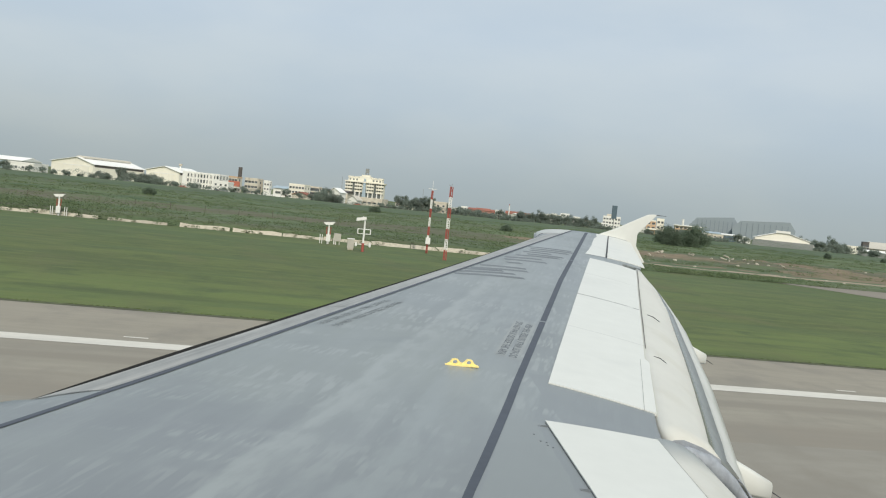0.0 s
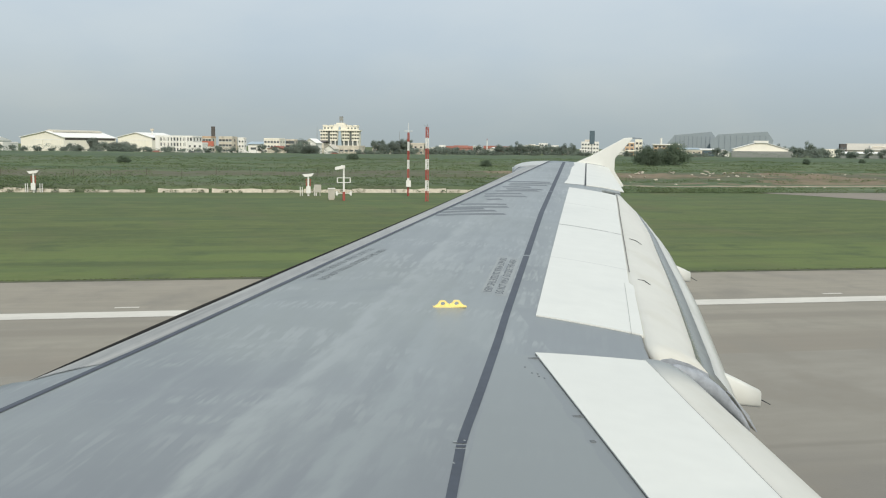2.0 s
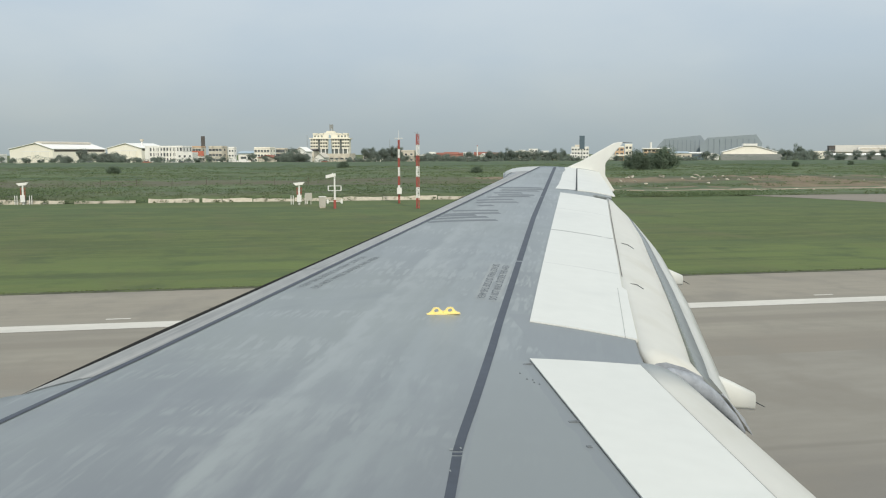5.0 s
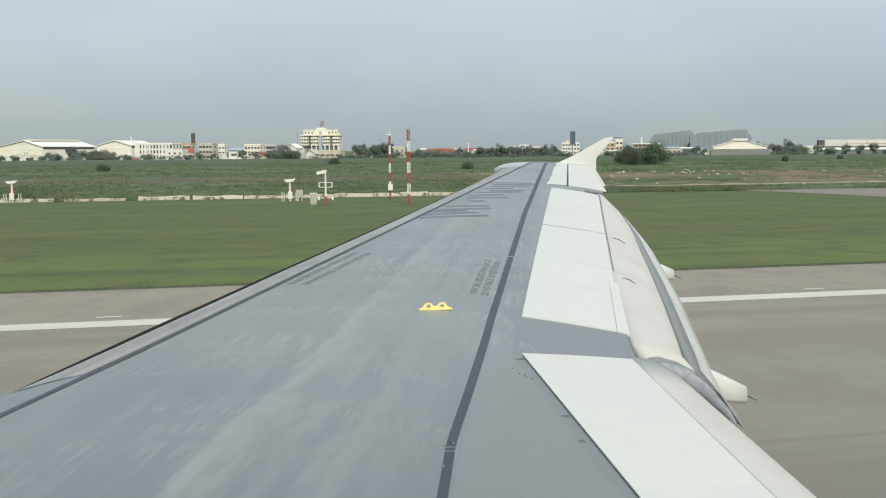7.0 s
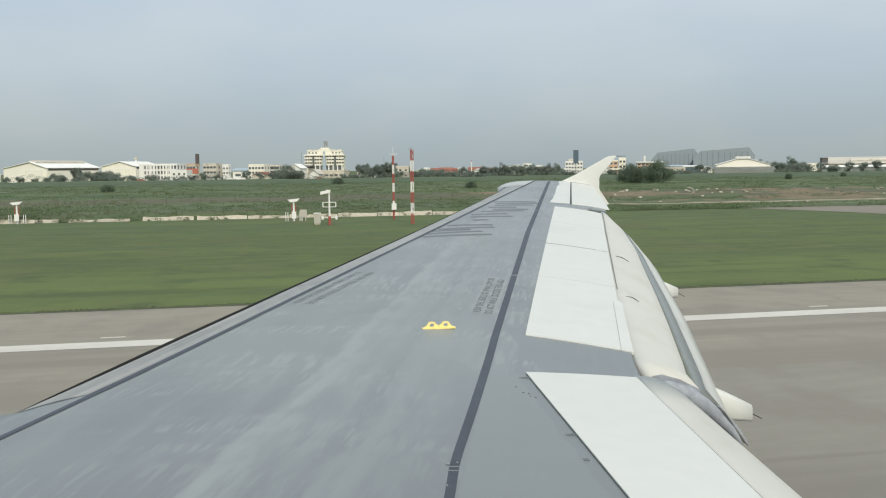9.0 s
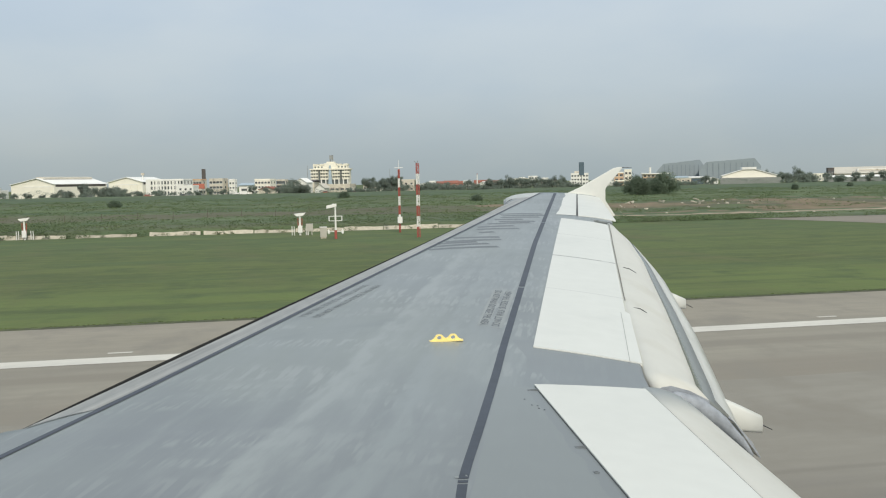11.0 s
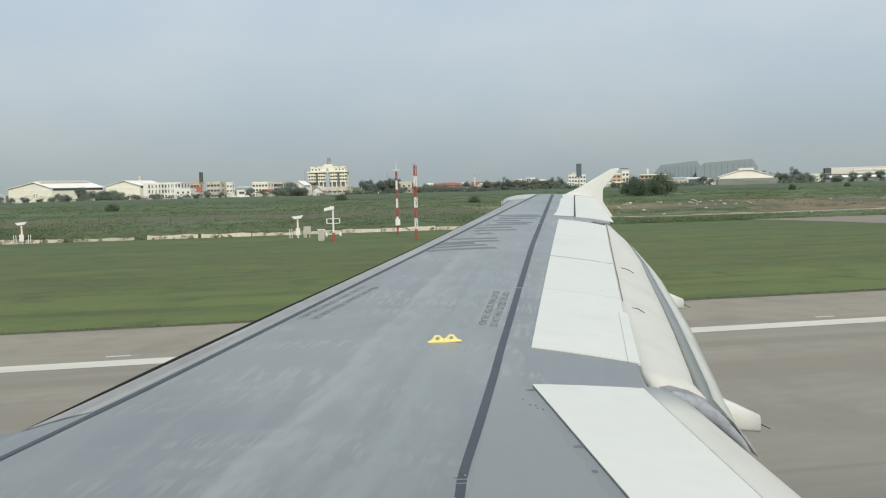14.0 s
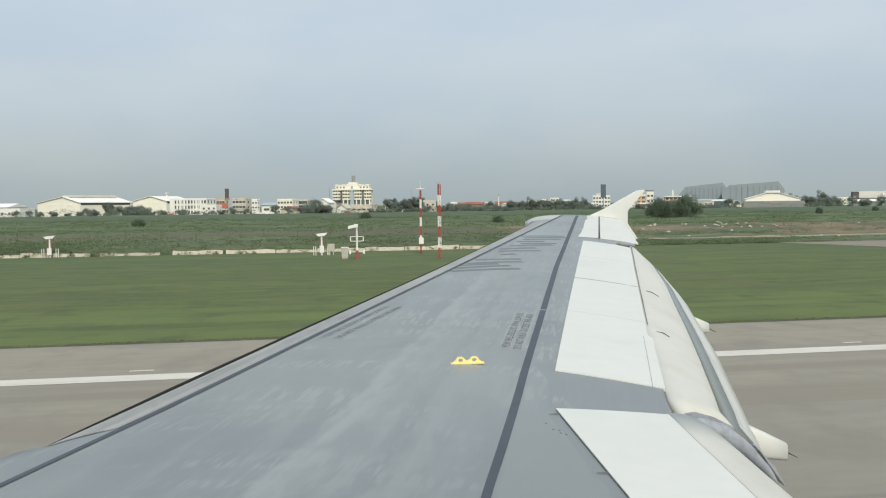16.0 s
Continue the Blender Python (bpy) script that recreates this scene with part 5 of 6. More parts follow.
for k in range(3):
    bm = bmesh.new()
    bmesh.ops.create_icosphere(bm, subdivisions=2, radius=0.5)
    for v in bm.verts:
        v.co *= 1 + 0.35 * noise.noise(v.co * 2 + Vector((k * 5, 0, 0)))
        v.co.z *= 0.55
    me = bpy.data.meshes.new("rubble_stone")
    bm.to_mesh(me)
    bm.free()
    me.materials.append(CONCRETE)
    rock_meshes.append(me)
for k in range(34):
    x, y = rng.uniform(38, 130), rng.uniform(97, 130)
    ob = tagged(new("rubble_stone", rock_meshes[k % 3]), "pale lump of concrete rubble in the scrub", "stone", "rubble stones")
    ob.matrix_world = pose(x, y, field_z(x, y) + 0.03, rng.uniform(-20, 20), 0, rng.uniform(0, 360))
    ob.scale = (rng.uniform(0.2, 0.5),) * 3

for hx, hy, hn in ((53, 128, 7), (59, 134, 9), (61, 126, 8), (67.5, 131, 10), (69, 124, 6), (92, 124, 6), (48, 118, 5)):
    for k in range((hn + 1) // 2):
        x, y = hx + rng.gauss(0, 1.6), hy + rng.gauss(0, 1.2)
        ob = tagged(new("rubble_stone", rock_meshes[k % 3]), "pale broken slab of concrete rubble in a heap", "stone", "rubble heaps")
        ob.matrix_world = pose(x, y, field_z(x, y) + rng.uniform(0.05, 0.35), rng.uniform(-40, 40), rng.uniform(-20, 20), rng.uniform(0, 360))
        ob.scale = (rng.uniform(0.3, 1.0), rng.uniform(0.25, 0.6), rng.uniform(0.2, 0.45))
HOTEL_STRIP = mat("grey_green_glazing", (0.145, 0.165, 0.158), 0.3, spread=0.15)
HOTEL_GLASS = mat("greenish_balcony_glass", (0.20, 0.225, 0.215), 0.3, spread=0.15)


# ---------------------------------------------------------------- trees
def tree_mesh(seed, h, w, count, leaf, low=0.12):
    """Meshes for a tree: a tapered, forked trunk and a crown of leaf faces in uneven clumps."""
    r = random.Random(seed)
    bm = bmesh.new()
    tube(bm, (0, 0, -0.2), (0.1, 0, h * 0.35), 0.035 * h, 0.024 * h, 8)
    tips = []
    for k in range(6):
        a = 6.283 * k / 6 + r.uniform(-.4, .4)
        t = Vector((w * 0.33 * math.cos(a), w * 0.33 * math.sin(a), h * r.uniform(0.5, 0.8)))
        tube(bm, (0.1, 0, h * r.uniform(0.2, 0.34)), t, 0.016 * h, 0.006 * h, 5)
        tips.append(t)
    trunk = bpy.data.meshes.new("trunk")
    bm.to_mesh(trunk)
    bm.free()
    trunk.materials.append(BARK)
    verts, faces = [], []
    clumps = [(t, r.uniform(0.55, 1.0)) for t in tips]
    for _ in range(13):
        a, d = r.uniform(0, 6.283), r.random() ** 0.6 * w * 0.42
        z = h * r.uniform(low + 0.08, 0.90)
        clumps.append((Vector((d * math.cos(a), d * math.sin(a), z)), r.uniform(0.5, 1.0)))
    for p, s in clumps:
        rr = w * 0.28 * s
        for _ in range(count):
            q = Vector((r.gauss(0, 1), r.gauss(0, 1), r.gauss(0, 0.8))).normalized() * rr * r.random() ** 0.25
            c = p + q
            if c.z < h * low:
                c.z = h * low + r.random() * 0.4
            out = q.normalized() + Vector((r.gauss(0, 0.35), r.gauss(0, 0.35), 0.25 + r.gauss(0, 0.3)))
            u = out.cross(Vector((r.gauss(0, 1), r.gauss(0, 1), r.gauss(0, 1)))).normalized()
            v = out.cross(u).normalized()
            sz = leaf * r.uniform(0.6, 1.3)
            k = len(verts)
            verts += [c - u * sz, c + v * sz * 0.6, c + u * sz, c - v * sz * 0.6]
            faces.append((k, k + 1, k + 2, k + 3))
    crown = bpy.data.meshes.new("crown")
    crown.from_pydata([tuple(v) for v in verts], [], faces)
    crown.materials.append(LEAF_TREE_HAZED)
    return trunk, crown


KINDS = [tree_mesh(11, 6.5, 6.5, 210, 0.19, 0.03), tree_mesh(12, 5.0, 7.0, 200, 0.19, 0.02), tree_mesh(13, 8.0, 5.5, 190, 0.19, 0.04), tree_mesh(14, 4.0, 5.5, 170, 0.18, 0.0),
         tree_mesh(15, 9.0, 4.5, 160, 0.19, 0.08)]
BUSH = tree_mesh(21, 4.0, 5.5, 520, 0.10, 0.0)
BUSH[1].materials.clear()
BUSH[1].materials.append(LEAF_BUSH)


def tree(x, y, kind, s, name="tree", label="dark green leafy tree at the edge of the field", group="trees along the field"):
    z = (field_z(x, y) if y < 470 else 0.0) - (0.02 if name == "tree" else 0.75 * s)
    e = empty(name, (x, y, z), label, "tree" if name == "tree" else "bush", group)
    tr, cr = kind if isinstance(kind, tuple) else KINDS[kind]
    for nm, me in (("trunk", tr), ("crown", cr)):
        ob = new(nm, me)
        ob.parent = e
    e.matrix_world = pose(x, y, z, 0, 0, rng.uniform(0, 360)) @ Matrix.Diagonal((s, s, s * rng.uniform(0.85, 1.1), 1))
    return e


def bearing(px_deg, d):
    """x at distance d ahead for a bearing in degrees from straight out over the wing."""
    return d * math.tan(radians(px_deg))


# the hedge of trees: (from bearing, to bearing, how many, kinds, size)
for b0, b1, count, kinds, s0, s1, dist in ((-14.5, -9.0, 9, (1, 3), 0.55, 0.8, 470), (-9.0, -4.0, 8, (3, 1), 0.5, 0.75, 470),
                                         (-4.0, 2.2, 9, (3, 0), 0.5, 0.75, 475), (1.0, 2.4, 4, (0, 1), 0.9, 1.15, 470), (4.8, 6.2, 4, (3,), 0.5, 0.7, 480), (6.0, 8.2, 9, (0, 2, 4), 0.9, 1.2, 480),
                                         (8.0, 13.5, 22, (0, 1, 3), 0.7, 0.95, 500), (13.5, 18.5, 20, (0, 1, 2), 0.75, 1.05, 500), (18.0, 23.0, 10, (3, 1), 0.5, 0.8, 470), (23.0, 27.5, 9, (3, 0), 0.6, 0.9, 480),
                                         (29.3, 32.8, 13, (2, 0, 1), 0.95, 1.35, 545), (33.0, 38.5, 9, (1, 0, 3), 0.6, 1.0, 450), (38.5, 46.0, 8, (1, 3), 0.6, 0.9, 450),
                                         (-34.0, -14.5, 26, (1, 3, 0), 0.55, 0.9, 480)):
    for k in range(count):
        b = b0 + (b1 - b0) * (k + rng.uniform(0.1, 0.9)) / count
        d = dist + rng.uniform(-18, 18)
        tree(bearing(b, d), d, rng.choice(kinds), rng.uniform(s0, s1))
for x, y, kind, size in ((-97.0, 471, 3, 1.2), (-88.5, 472, 0, 1.0), (-84.6, 470, 1, 1.15), (-77.6, 470, 1, 1.15), (-74.4, 472, 1, 1.25), (-71.2, 470, 1, 1.05)):
    tree(x, y, kind, size)
# the low unbroken hedge before the street
verts, faces = [], []
hr = random.Random(44)
x = -330.0
while x < 520:
    h = 3.0 + 2.0 * noise.noise(Vector((x * 0.05, 3.0, 0.0))) + 1.3 * noise.noise(Vector((x * 0.21, 8.0, 0.0)))
    if h > 0.7 and not -16 < x < -4:
        leaf_cloud(verts, faces, x, 462 + hr.uniform(-3, 3), 0.0, 1.6 + 0.4 * h, h * hr.uniform(0.85, 1.15), 90, 0.26, hr)
    x += hr.uniform(1.6, 2.6)
tagged(make("hedge", verts, faces, LEAF_TREE_HAZED), "low uneven dark green hedge along the far street", "hedge", "", "stuff")

# nearer bushes in the scrub
for x, y, s in ((84.2, 201, 1.2), (87.6, 206, 0.9), (91.2, 202, 1.3), (20, 250, 0.6), (130, 210, 0.35), (-30, 190, 0.5), (210, 230, 0.9), (180, 260, 0.4), (-90, 240, 0.7), (-60, 170, 0.4), (40, 175, 0.45)):
    tree(x, y, BUSH, s, "bush", "dense dark green bush in the scrub", "bushes in the field")


# ---------------------------------------------------------------- buildings beyond the field
def window_mesh(w, h, glass=WINDOW_DARK):
    bm = bmesh.new()
    box(bm, -w / 2, w / 2, -0.04, 0.10, 0, h)
    me = bpy.data.meshes.new("window")
    bm.to_mesh(me)
    bm.free()
    me.materials.append(glass)
    return me


def sill_mesh(w):
    bm = bmesh.new()
    box(bm, -w / 2 - 0.12, w / 2 + 0.12, -0.22, 0.05, -0.16, 0.0)
    me = bpy.data.meshes.new("sill")
    bm.to_mesh(me)
    bm.free()
    me.materials.append(WALL_WHITE)
    return me


def block(name, x0, x1, d, h, floors, bays, wall, label, roof=None, depth=14.0, win=(1.5, 1.3), category="building", side=True, parapet=0.5, ground=0.0, rz=-20.0):
    """A storeyed block that faces the field: walls, roof with parapet, and windows in rows with sills."""
    depth = min(depth, 0.8 * (x1 - x0))
    turn = radians(-rz)
    w = (x1 - x0 - depth * math.sin(turn)) / math.cos(turn)
    e = empty(name, (x0, d, ground), label, category, "buildings beyond the field", rz)
    boxes("wall", [(0, w, 0, depth, 0, h - 0.25)], wall, e)
    spans = [(-0.15, w + 0.15, -0.15, depth + 0.15, h - 0.25, h)]
    if parapet:
        spans += [(0, w, 0, 0.2, h, h + parapet), (0, w, depth - 0.2, depth, h, h + parapet), (0, 0.2, 0.2, depth - 0.2, h, h + parapet), (w - 0.2, w, 0.2, depth - 0.2, h, h + parapet)]
    boxes("roof", spans, roof or wall, e)
    wm, sm = window_mesh(*win), sill_mesh(win[0])
    fh = (h - 0.4) / floors
    for f in range(floors):
        z = f * fh + fh * 0.32
        for b in range(bays):
            wx = w * (b + 0.5) / bays
            wi = new("window", wm)
            wi.parent = e
            wi.matrix_basis = pose(wx, 0, z)
            si = new("sill", sm)
            si.parent = wi
        if side:
            for b in range(max(1, int(depth / 4))):
                wi = new("window", wm)
                wi.parent = e
                wi.matrix_basis = pose(w, depth * (b + 0.5) / max(1, int(depth / 4)), z, 0, 0, 90)
    return e


def shed(name, x0, x1, d, eave, ridge, wall, roof, label, depth=40.0, ridge_x=0.5, door=True, monitor=False, rz=-24.0):
    """A gabled hall with its gable to the field, a wide door and overhanging sheet roof."""
    depth = min(depth, 0.9 * (x1 - x0))
    turn = radians(-rz)
    w = (x1 - x0 - depth * math.sin(turn)) / math.cos(turn)
    rx = w * ridge_x
    e = empty(name, (x0, d, 0), label, "hangar", "halls beyond the field", rz)
    bm = bmesh.new()
    prism(bm, [(0, 0), (w, 0), (w, eave), (rx, ridge - 0.2), (0, eave)], 0, depth)
    part("wall", bm, wall, e)
    for a, b in (((-0.5, eave - 0.25), (rx, ridge)), ((rx, ridge), (w + 0.5, eave - 0.25))):
        bm = bmesh.new()
        prism(bm, [a, b, (b[0], b[1] + 0.25), (a[0], a[1] + 0.25)], -0.8, depth + 0.8)
        part("roof_slope", bm, roof, e)
    if door:
        dw = w * 0.62
        n = 6
        for k in range(n):
            boxes("door_leaf", [(rx - dw / 2 + dw * k / n + 0.05, rx - dw / 2 + dw * (k + 1) / n - 0.05, -0.18 - 0.1 * (k % 2), 0.0, 0.1, eave * 0.80)], WALL_CREAM if wall is WALL_CREAM else WALL_BEIGE, e)
        boxes("door_lintel", [(rx - dw / 2 - 0.3, rx + dw / 2 + 0.3, -0.30, 0.0, eave * 0.80, eave * 0.80 + 0.35)], WALL_WHITE, e)
    if monitor or door:
        # dark band in place of the clerestory's shadow along the side wall
        boxes("clerestory", [(w + 0.002, w + 0.10, 1.0, depth - 1.0, eave - 1.5, eave - 0.35)], ROOF_DARK, e, "dark clerestory band standing for the shadow under the eave")
    if monitor:
        bm = bmesh.new()
        prism(bm, [(rx - w * 0.10, ridge - 0.3), (rx + w * 0.10, ridge - 0.3), (rx + w * 0.10, ridge + 0.6), (rx, ridge + 1.0), (rx - w * 0.10, ridge + 0.6)], 2, depth - 2)
        part("roof_monitor", bm, ROOF_DULL, e, "dull ventilation strip along the ridge")
    return e


def long_shed(name, x0, x1, d, eave, ridge, wall, roof, label, depth=24.0, fascia=ROOF_DARK, windows=True, rz=-14.0):
    """A long hall with its side to the field: wall with bays, dark strip under a pitched roof."""
    w = x1 - x0
    e = empty(name, (x0, d, 0), label, "hall", "halls beyond the field", rz)
    boxes("wall", [(0, w, 0, depth, 0, eave)], wall, e)
    boxes("fascia", [(-0.4, w + 0.4, -0.25, depth, eave, eave + 0.5)], fascia, e)
    bm = bmesh.new()
    vs = [bm.verts.new(c) for c in ((-0.8, -0.8, eave + 0.5), (w + 0.8, -0.8, eave + 0.5), (w + 0.8, depth / 2, ridge), (-0.8, depth / 2, ridge), (w + 0.8, depth + 0.8, eave + 0.5), (-0.8, depth + 0.8, eave + 0.5))]
    for f in ((0, 1, 2, 3), (3, 2, 4, 5), (0, 3, 5), (1, 4, 2), (0, 5, 4, 1)):
        bm.faces.new([vs[i] for i in f])
    bmesh.ops.recalc_face_normals(bm, faces=bm.faces)
    part("roof", bm, roof, e)
    wm = window_mesh(3.2, 1.2)
    for k in range(int(w / 6) if windows else 0):
        o = new("window", wm)
        o.parent = e
        o.matrix_basis = pose(3 + 6 * k, 0, eave * 0.45)
    return e


# hangars
shed("hangar", -139.0, -92.5, 540, 7.8, 10.9, WALL_CREAM, ROOF_WHITE, "wide cream hangar with a shallow gable roof", 42, 0.62, monitor=True, rz=-30.0)
long_shed("hall", -94.0, -85.0, 596, 5.6, 9.6, WALL_GREY, ROOF_WHITE, "low pale roofed annex beside the hangar", 30)
shed("hangar", -89.5, -58.5, 550, 8.3, 10.9, WALL_CREAM, ROOF_WHITE, "white hangar with a shallow gable roof", 46, 0.55)
t = empty("water_tower", (-70.4, 548, 0), "slim white water tower with a tan tank", "water tower")
bm = bmesh.new()
tube(bm, (0, 0, 0), (0, 0, 11.8), 0.55, 0.42, 12)
part("shaft", bm, WALL_WHITE, t)
bm = bmesh.new()
tube(bm, (0, 0, 11.8), (0, 0, 12.3), 0.5, 1.0, 14)
tube(bm, (0, 0, 12.3), (0, 0, 13.3), 1.0, 1.0, 14)
part("tank", bm, WALL_BEIGE, t, "tan tank")

school = block("school_building", -63.0, -41.0, 520, 8.8, 3, 10, WALL_WHITE, "white three storey building with rows of arched bays", depth=12, win=(1.1, 1.7))
boxes("stair_tower", [(-2.6, -0.1, 0, 8, 0, 9.3)], WALL_WHITE, school, "plain white stair tower")
for k in range(11):
    boxes("pier", [(16.0 * k / 10 - 0.15, 16.0 * k / 10 + 0.15, -0.5, 0.0, 0, 8.4)], WALL_WHITE, school)
shop = block("shop_building", -45.0, -36.1, 560, 8.9, 3, 4, WALL_BEIGE, "shop building with a red and orange front", roof=WALL_ORANGE)
boxes("signboard", [(0.2, 8.7, -0.4, -0.05, 3.6, 6.6)], WALL_RED, shop, "large red signboard")
boxes("canopy", [(0, 8.9, -2.0, -0.05, 2.7, 3.1)], WALL_WHITE, shop)
block("apartment_building", -31.8, -21.9, 520, 8.7, 3, 4, WALL_BEIGE, "beige three storey block with small windows", win=(1.6, 1.2))
block("office_building", -21.4, -17.0, 521, 8.2, 3, 2, WALL_WHITE, "narrow white block beside the beige one", win=(1.0, 0.9))
long_shed("hall", -16.6, -8.2, 540, 4.6, 6.6, WALL_WHITE, ROOF_BLUE, "low shed with a pale blue roof", 18, WALL_WHITE)
block("office_building", -7.4, 4.3, 520, 8.0, 3, 5, WALL_CREAM, "cream three storey block with white trim", win=(1.3, 1.1))
block("apartment_building", 4.6, 11.3, 530, 7.6, 3, 3, WALL_BEIGE, "weathered brown grey block with dark windows", win=(1.7, 1.6))
shed("villa", 15.3, 25.6, 540, 6.2, 8.5, WALL_WHITE, ROOF_WHITE, "white house with a low gable roof", 14, 0.5, door=False)
for vx in (-19.0, -14.0):
    v = empty("white_van", (vx, 462, 0.3), "white van parked at the far edge of the field", "van", "parked vans")
    bm = bmesh.new()
    prism(bm, [(0, 0.35), (4.6, 0.35), (4.6, 1.0), (4.2, 1.15), (3.6, 1.9), (0.15, 1.95), (0, 1.7)], 0, 1.8)
    part("body", bm, POLE_WHITE, v)
    boxes("windscreen", [(3.7, 4.1, -0.02, 1.82, 1.25, 1.6)], GLASS_BLUE, v)
    for wx in (0.9, 3.7):
        bm = bmesh.new()
        tube(bm, (wx, -0.05, 0.33), (wx, 0.2, 0.33), 0.33, 0.33, 14)
        part("wheel", bm, TYRE, v)

# cell tower with panel antennas
def cell_tower(x, d, h, label, panel=(1.3, 3.6), mat_p=GLASS_BLUE):
    e = empty("cell_tower", (x, d, 0), label, "tower", "masts over the town")
    bm = bmesh.new()
    tube(bm, (0, 0, 0), (0, 0, h), 0.35, 0.22, 8)
    part("shaft", bm, WALL_GREY, e)
    bm = bmesh.new()
    box(bm, -panel[0], panel[0], -0.6, 0.6, h - panel[1], h)
    bmesh.ops.bevel(bm, geom=bm.edges[:], offset=0.12, segments=1, affect="EDGES")
    part("panel", bm, mat_p, e)
    return e


cell_tower(-40.0, 600, 16.0, "dark cell tower with panel antennas above the roofs", (1.2, 6.5), ROOF_DARK)
cell_tower(246.0, 700, 18.6, "tall dark blue billboard tower above the trees", (2.0, 10.5))
e = empty("radio_mast", (26.8, 640, 0), "thin grey radio mast beside the hotel", "mast", "masts over the town")
bm = bmesh.new()
tube(bm, (0, 0, 0), (0, 0, 17.6), 0.22, 0.10, 6)
part("shaft", bm, WALL_GREY, e)
e = empty("radio_mast", (160.5, 700, 0), "white radio mast above the trees", "mast", "masts over the town")
bm = bmesh.new()
tube(bm, (0, 0, 0), (0, 0, 10.2), 0.5, 0.35, 8)
part("shaft", bm, POLE_WHITE, e)
bm = bmesh.new()
tube(bm, (0, 0, 10.2), (0, 0, 11.4), 0.35, 0.1, 8)
part("tip", bm, POLE_RED, e)
for x, d, h in ((118, 900, 19), (128, 900, 16)):
    e = empty("radio_mast", (x, d, 0), "faint thin lattice mast far over the town", "mast", "masts over the town")
    bm = bmesh.new()
    tube(bm, (0, 0, 0), (0, 0, h), 0.3, 0.12, 5)
    part("shaft", bm, WALL_GREY, e)

# the hotel: balcony bands between dark strips over columns, a broad cornice and a stepped crown
hotel = empty("hotel", (27.8, 604, 0), "cream hotel with balcony bands, stepped crown and roof mast", "hotel", "", -14.0)
HW = 24.7
boxes("wall", [(0, HW, 0.6, 9, 0, 14.2)], HOTEL_CREAM, hotel)
boxes("entrance_glazing", [(0.4, HW - 0.4, 0.3, 0.6, 4.1, 7.8)], HOTEL_STRIP, hotel, "dark glazing behind the columns")
for k in range(9):
    boxes("column", [(0.5 + k * 2.88, 1.15 + k * 2.88, -0.9, 0.25, 4.1, 7.9)], WALL_WHITE, hotel)
for f in range(3):
    z = 7.9 + 2.1 * f
    for bx0, bx1 in ((-0.4, 4.5), (6.0, 10.8), (13.9, 18.7), (20.2, HW + 0.4)):
        boxes("balcony", [(bx0, bx1, -0.9, 0.6, z, z + 1.15)], HOTEL_CREAM, hotel)
        boxes("balcony_glazing", [(bx0 + 0.2, bx1 - 0.2, 0.50, 0.58, z + 1.15, z + 2.1)], HOTEL_GLASS, hotel)
        for q in (0.33, 0.67):
            boxes("balcony_divider", [(bx0 + (bx1 - bx0) * q - 0.12, bx0 + (bx1 - bx0) * q + 0.12, -0.7, 0.5, z + 1.15, z + 2.1)], HOTEL_CREAM, hotel)
for sx in (4.6, 18.8):
    boxes("glazed_strip", [(sx, sx + 1.3, 0.1, 0.6, 5.0, 14.9)], HOTEL_STRIP, hotel, "dark glazed stair strip")
boxes("cornice", [(-0.9, HW + 0.9, -1.1, 9.3, 14.2, 15.0)], HOTEL_CREAM, hotel)
boxes("upper_wall", [(1.2, 23.5, 1.0, 8.5, 15.0, 17.2), (8.4, 16.3, 0.7, 8.6, 15.0, 18.5), (9.8, 14.9, 1.4, 7, 18.5, 19.5)], HOTEL_CREAM, hotel)
for bx0, bx1 in ((1.0, 3.8), (5.4, 8.0), (16.7, 19.3), (20.9, 23.7)):
    boxes("battlement", [(bx0, bx1, 0.7, 8.6, 17.2, 18.1)], HOTEL_CREAM, hotel)
for k in range(10):
    if not 3 <= k <= 6:
        boxes("window", [(1.9 + k * 2.2, 3.0 + k * 2.2, 0.94, 1.0, 15.5, 16.6)], HOTEL_GLASS, hotel)
bm = bmesh.new()
prism(bm, [(11.1, 4.0), (13.7, 4.0), (12.9, 17.0), (11.9, 17.0)], -1.0, 0.6)
part("central_fin", bm, ROOF_BLUE, hotel, "pale blue tapering fin")
boxes("podium", [(-0.5, HW + 3.5, -1.6, 0.5, 0, 4.0)], WALL_BEIGE, hotel)
bm = bmesh.new()
for mx, my in ((11.6, 4.4), (13.4, 4.4), (11.6, 6.2), (13.4, 6.2)):
    tube(bm, (mx, my, 19.5), (mx, my, 23.8), 0.16, 0.16, 5)
for k in range(4):
    z = 19.9 + k * 1.2
    tube(bm, (11.6, 4.4, z), (13.4, 4.4, z), 0.10, 0.10, 5)
    tube(bm, (11.6, 4.4, z), (13.4, 4.4, min(z + 1.2, 23.8)), 0.08, 0.08, 5)
box(bm, 11.4, 13.6, 4.3, 4.5, 21.2, 23.4)
part("roof_mast", bm, WALL_GREY, hotel, "grey lattice sign mast on the roof")
block("annex_building", 30.5, 53.0, 560, 4.4, 1, 6, WALL_BEIGE, "long low beige annex in front of the hotel", win=(2.0, 1.0), side=False)
long_shed("hall", 6.0, 29.0, 585, 6.4, 8.0, WALL_BEIGE, ROOF_DARK, "long brown shed behind the white houses", 16)

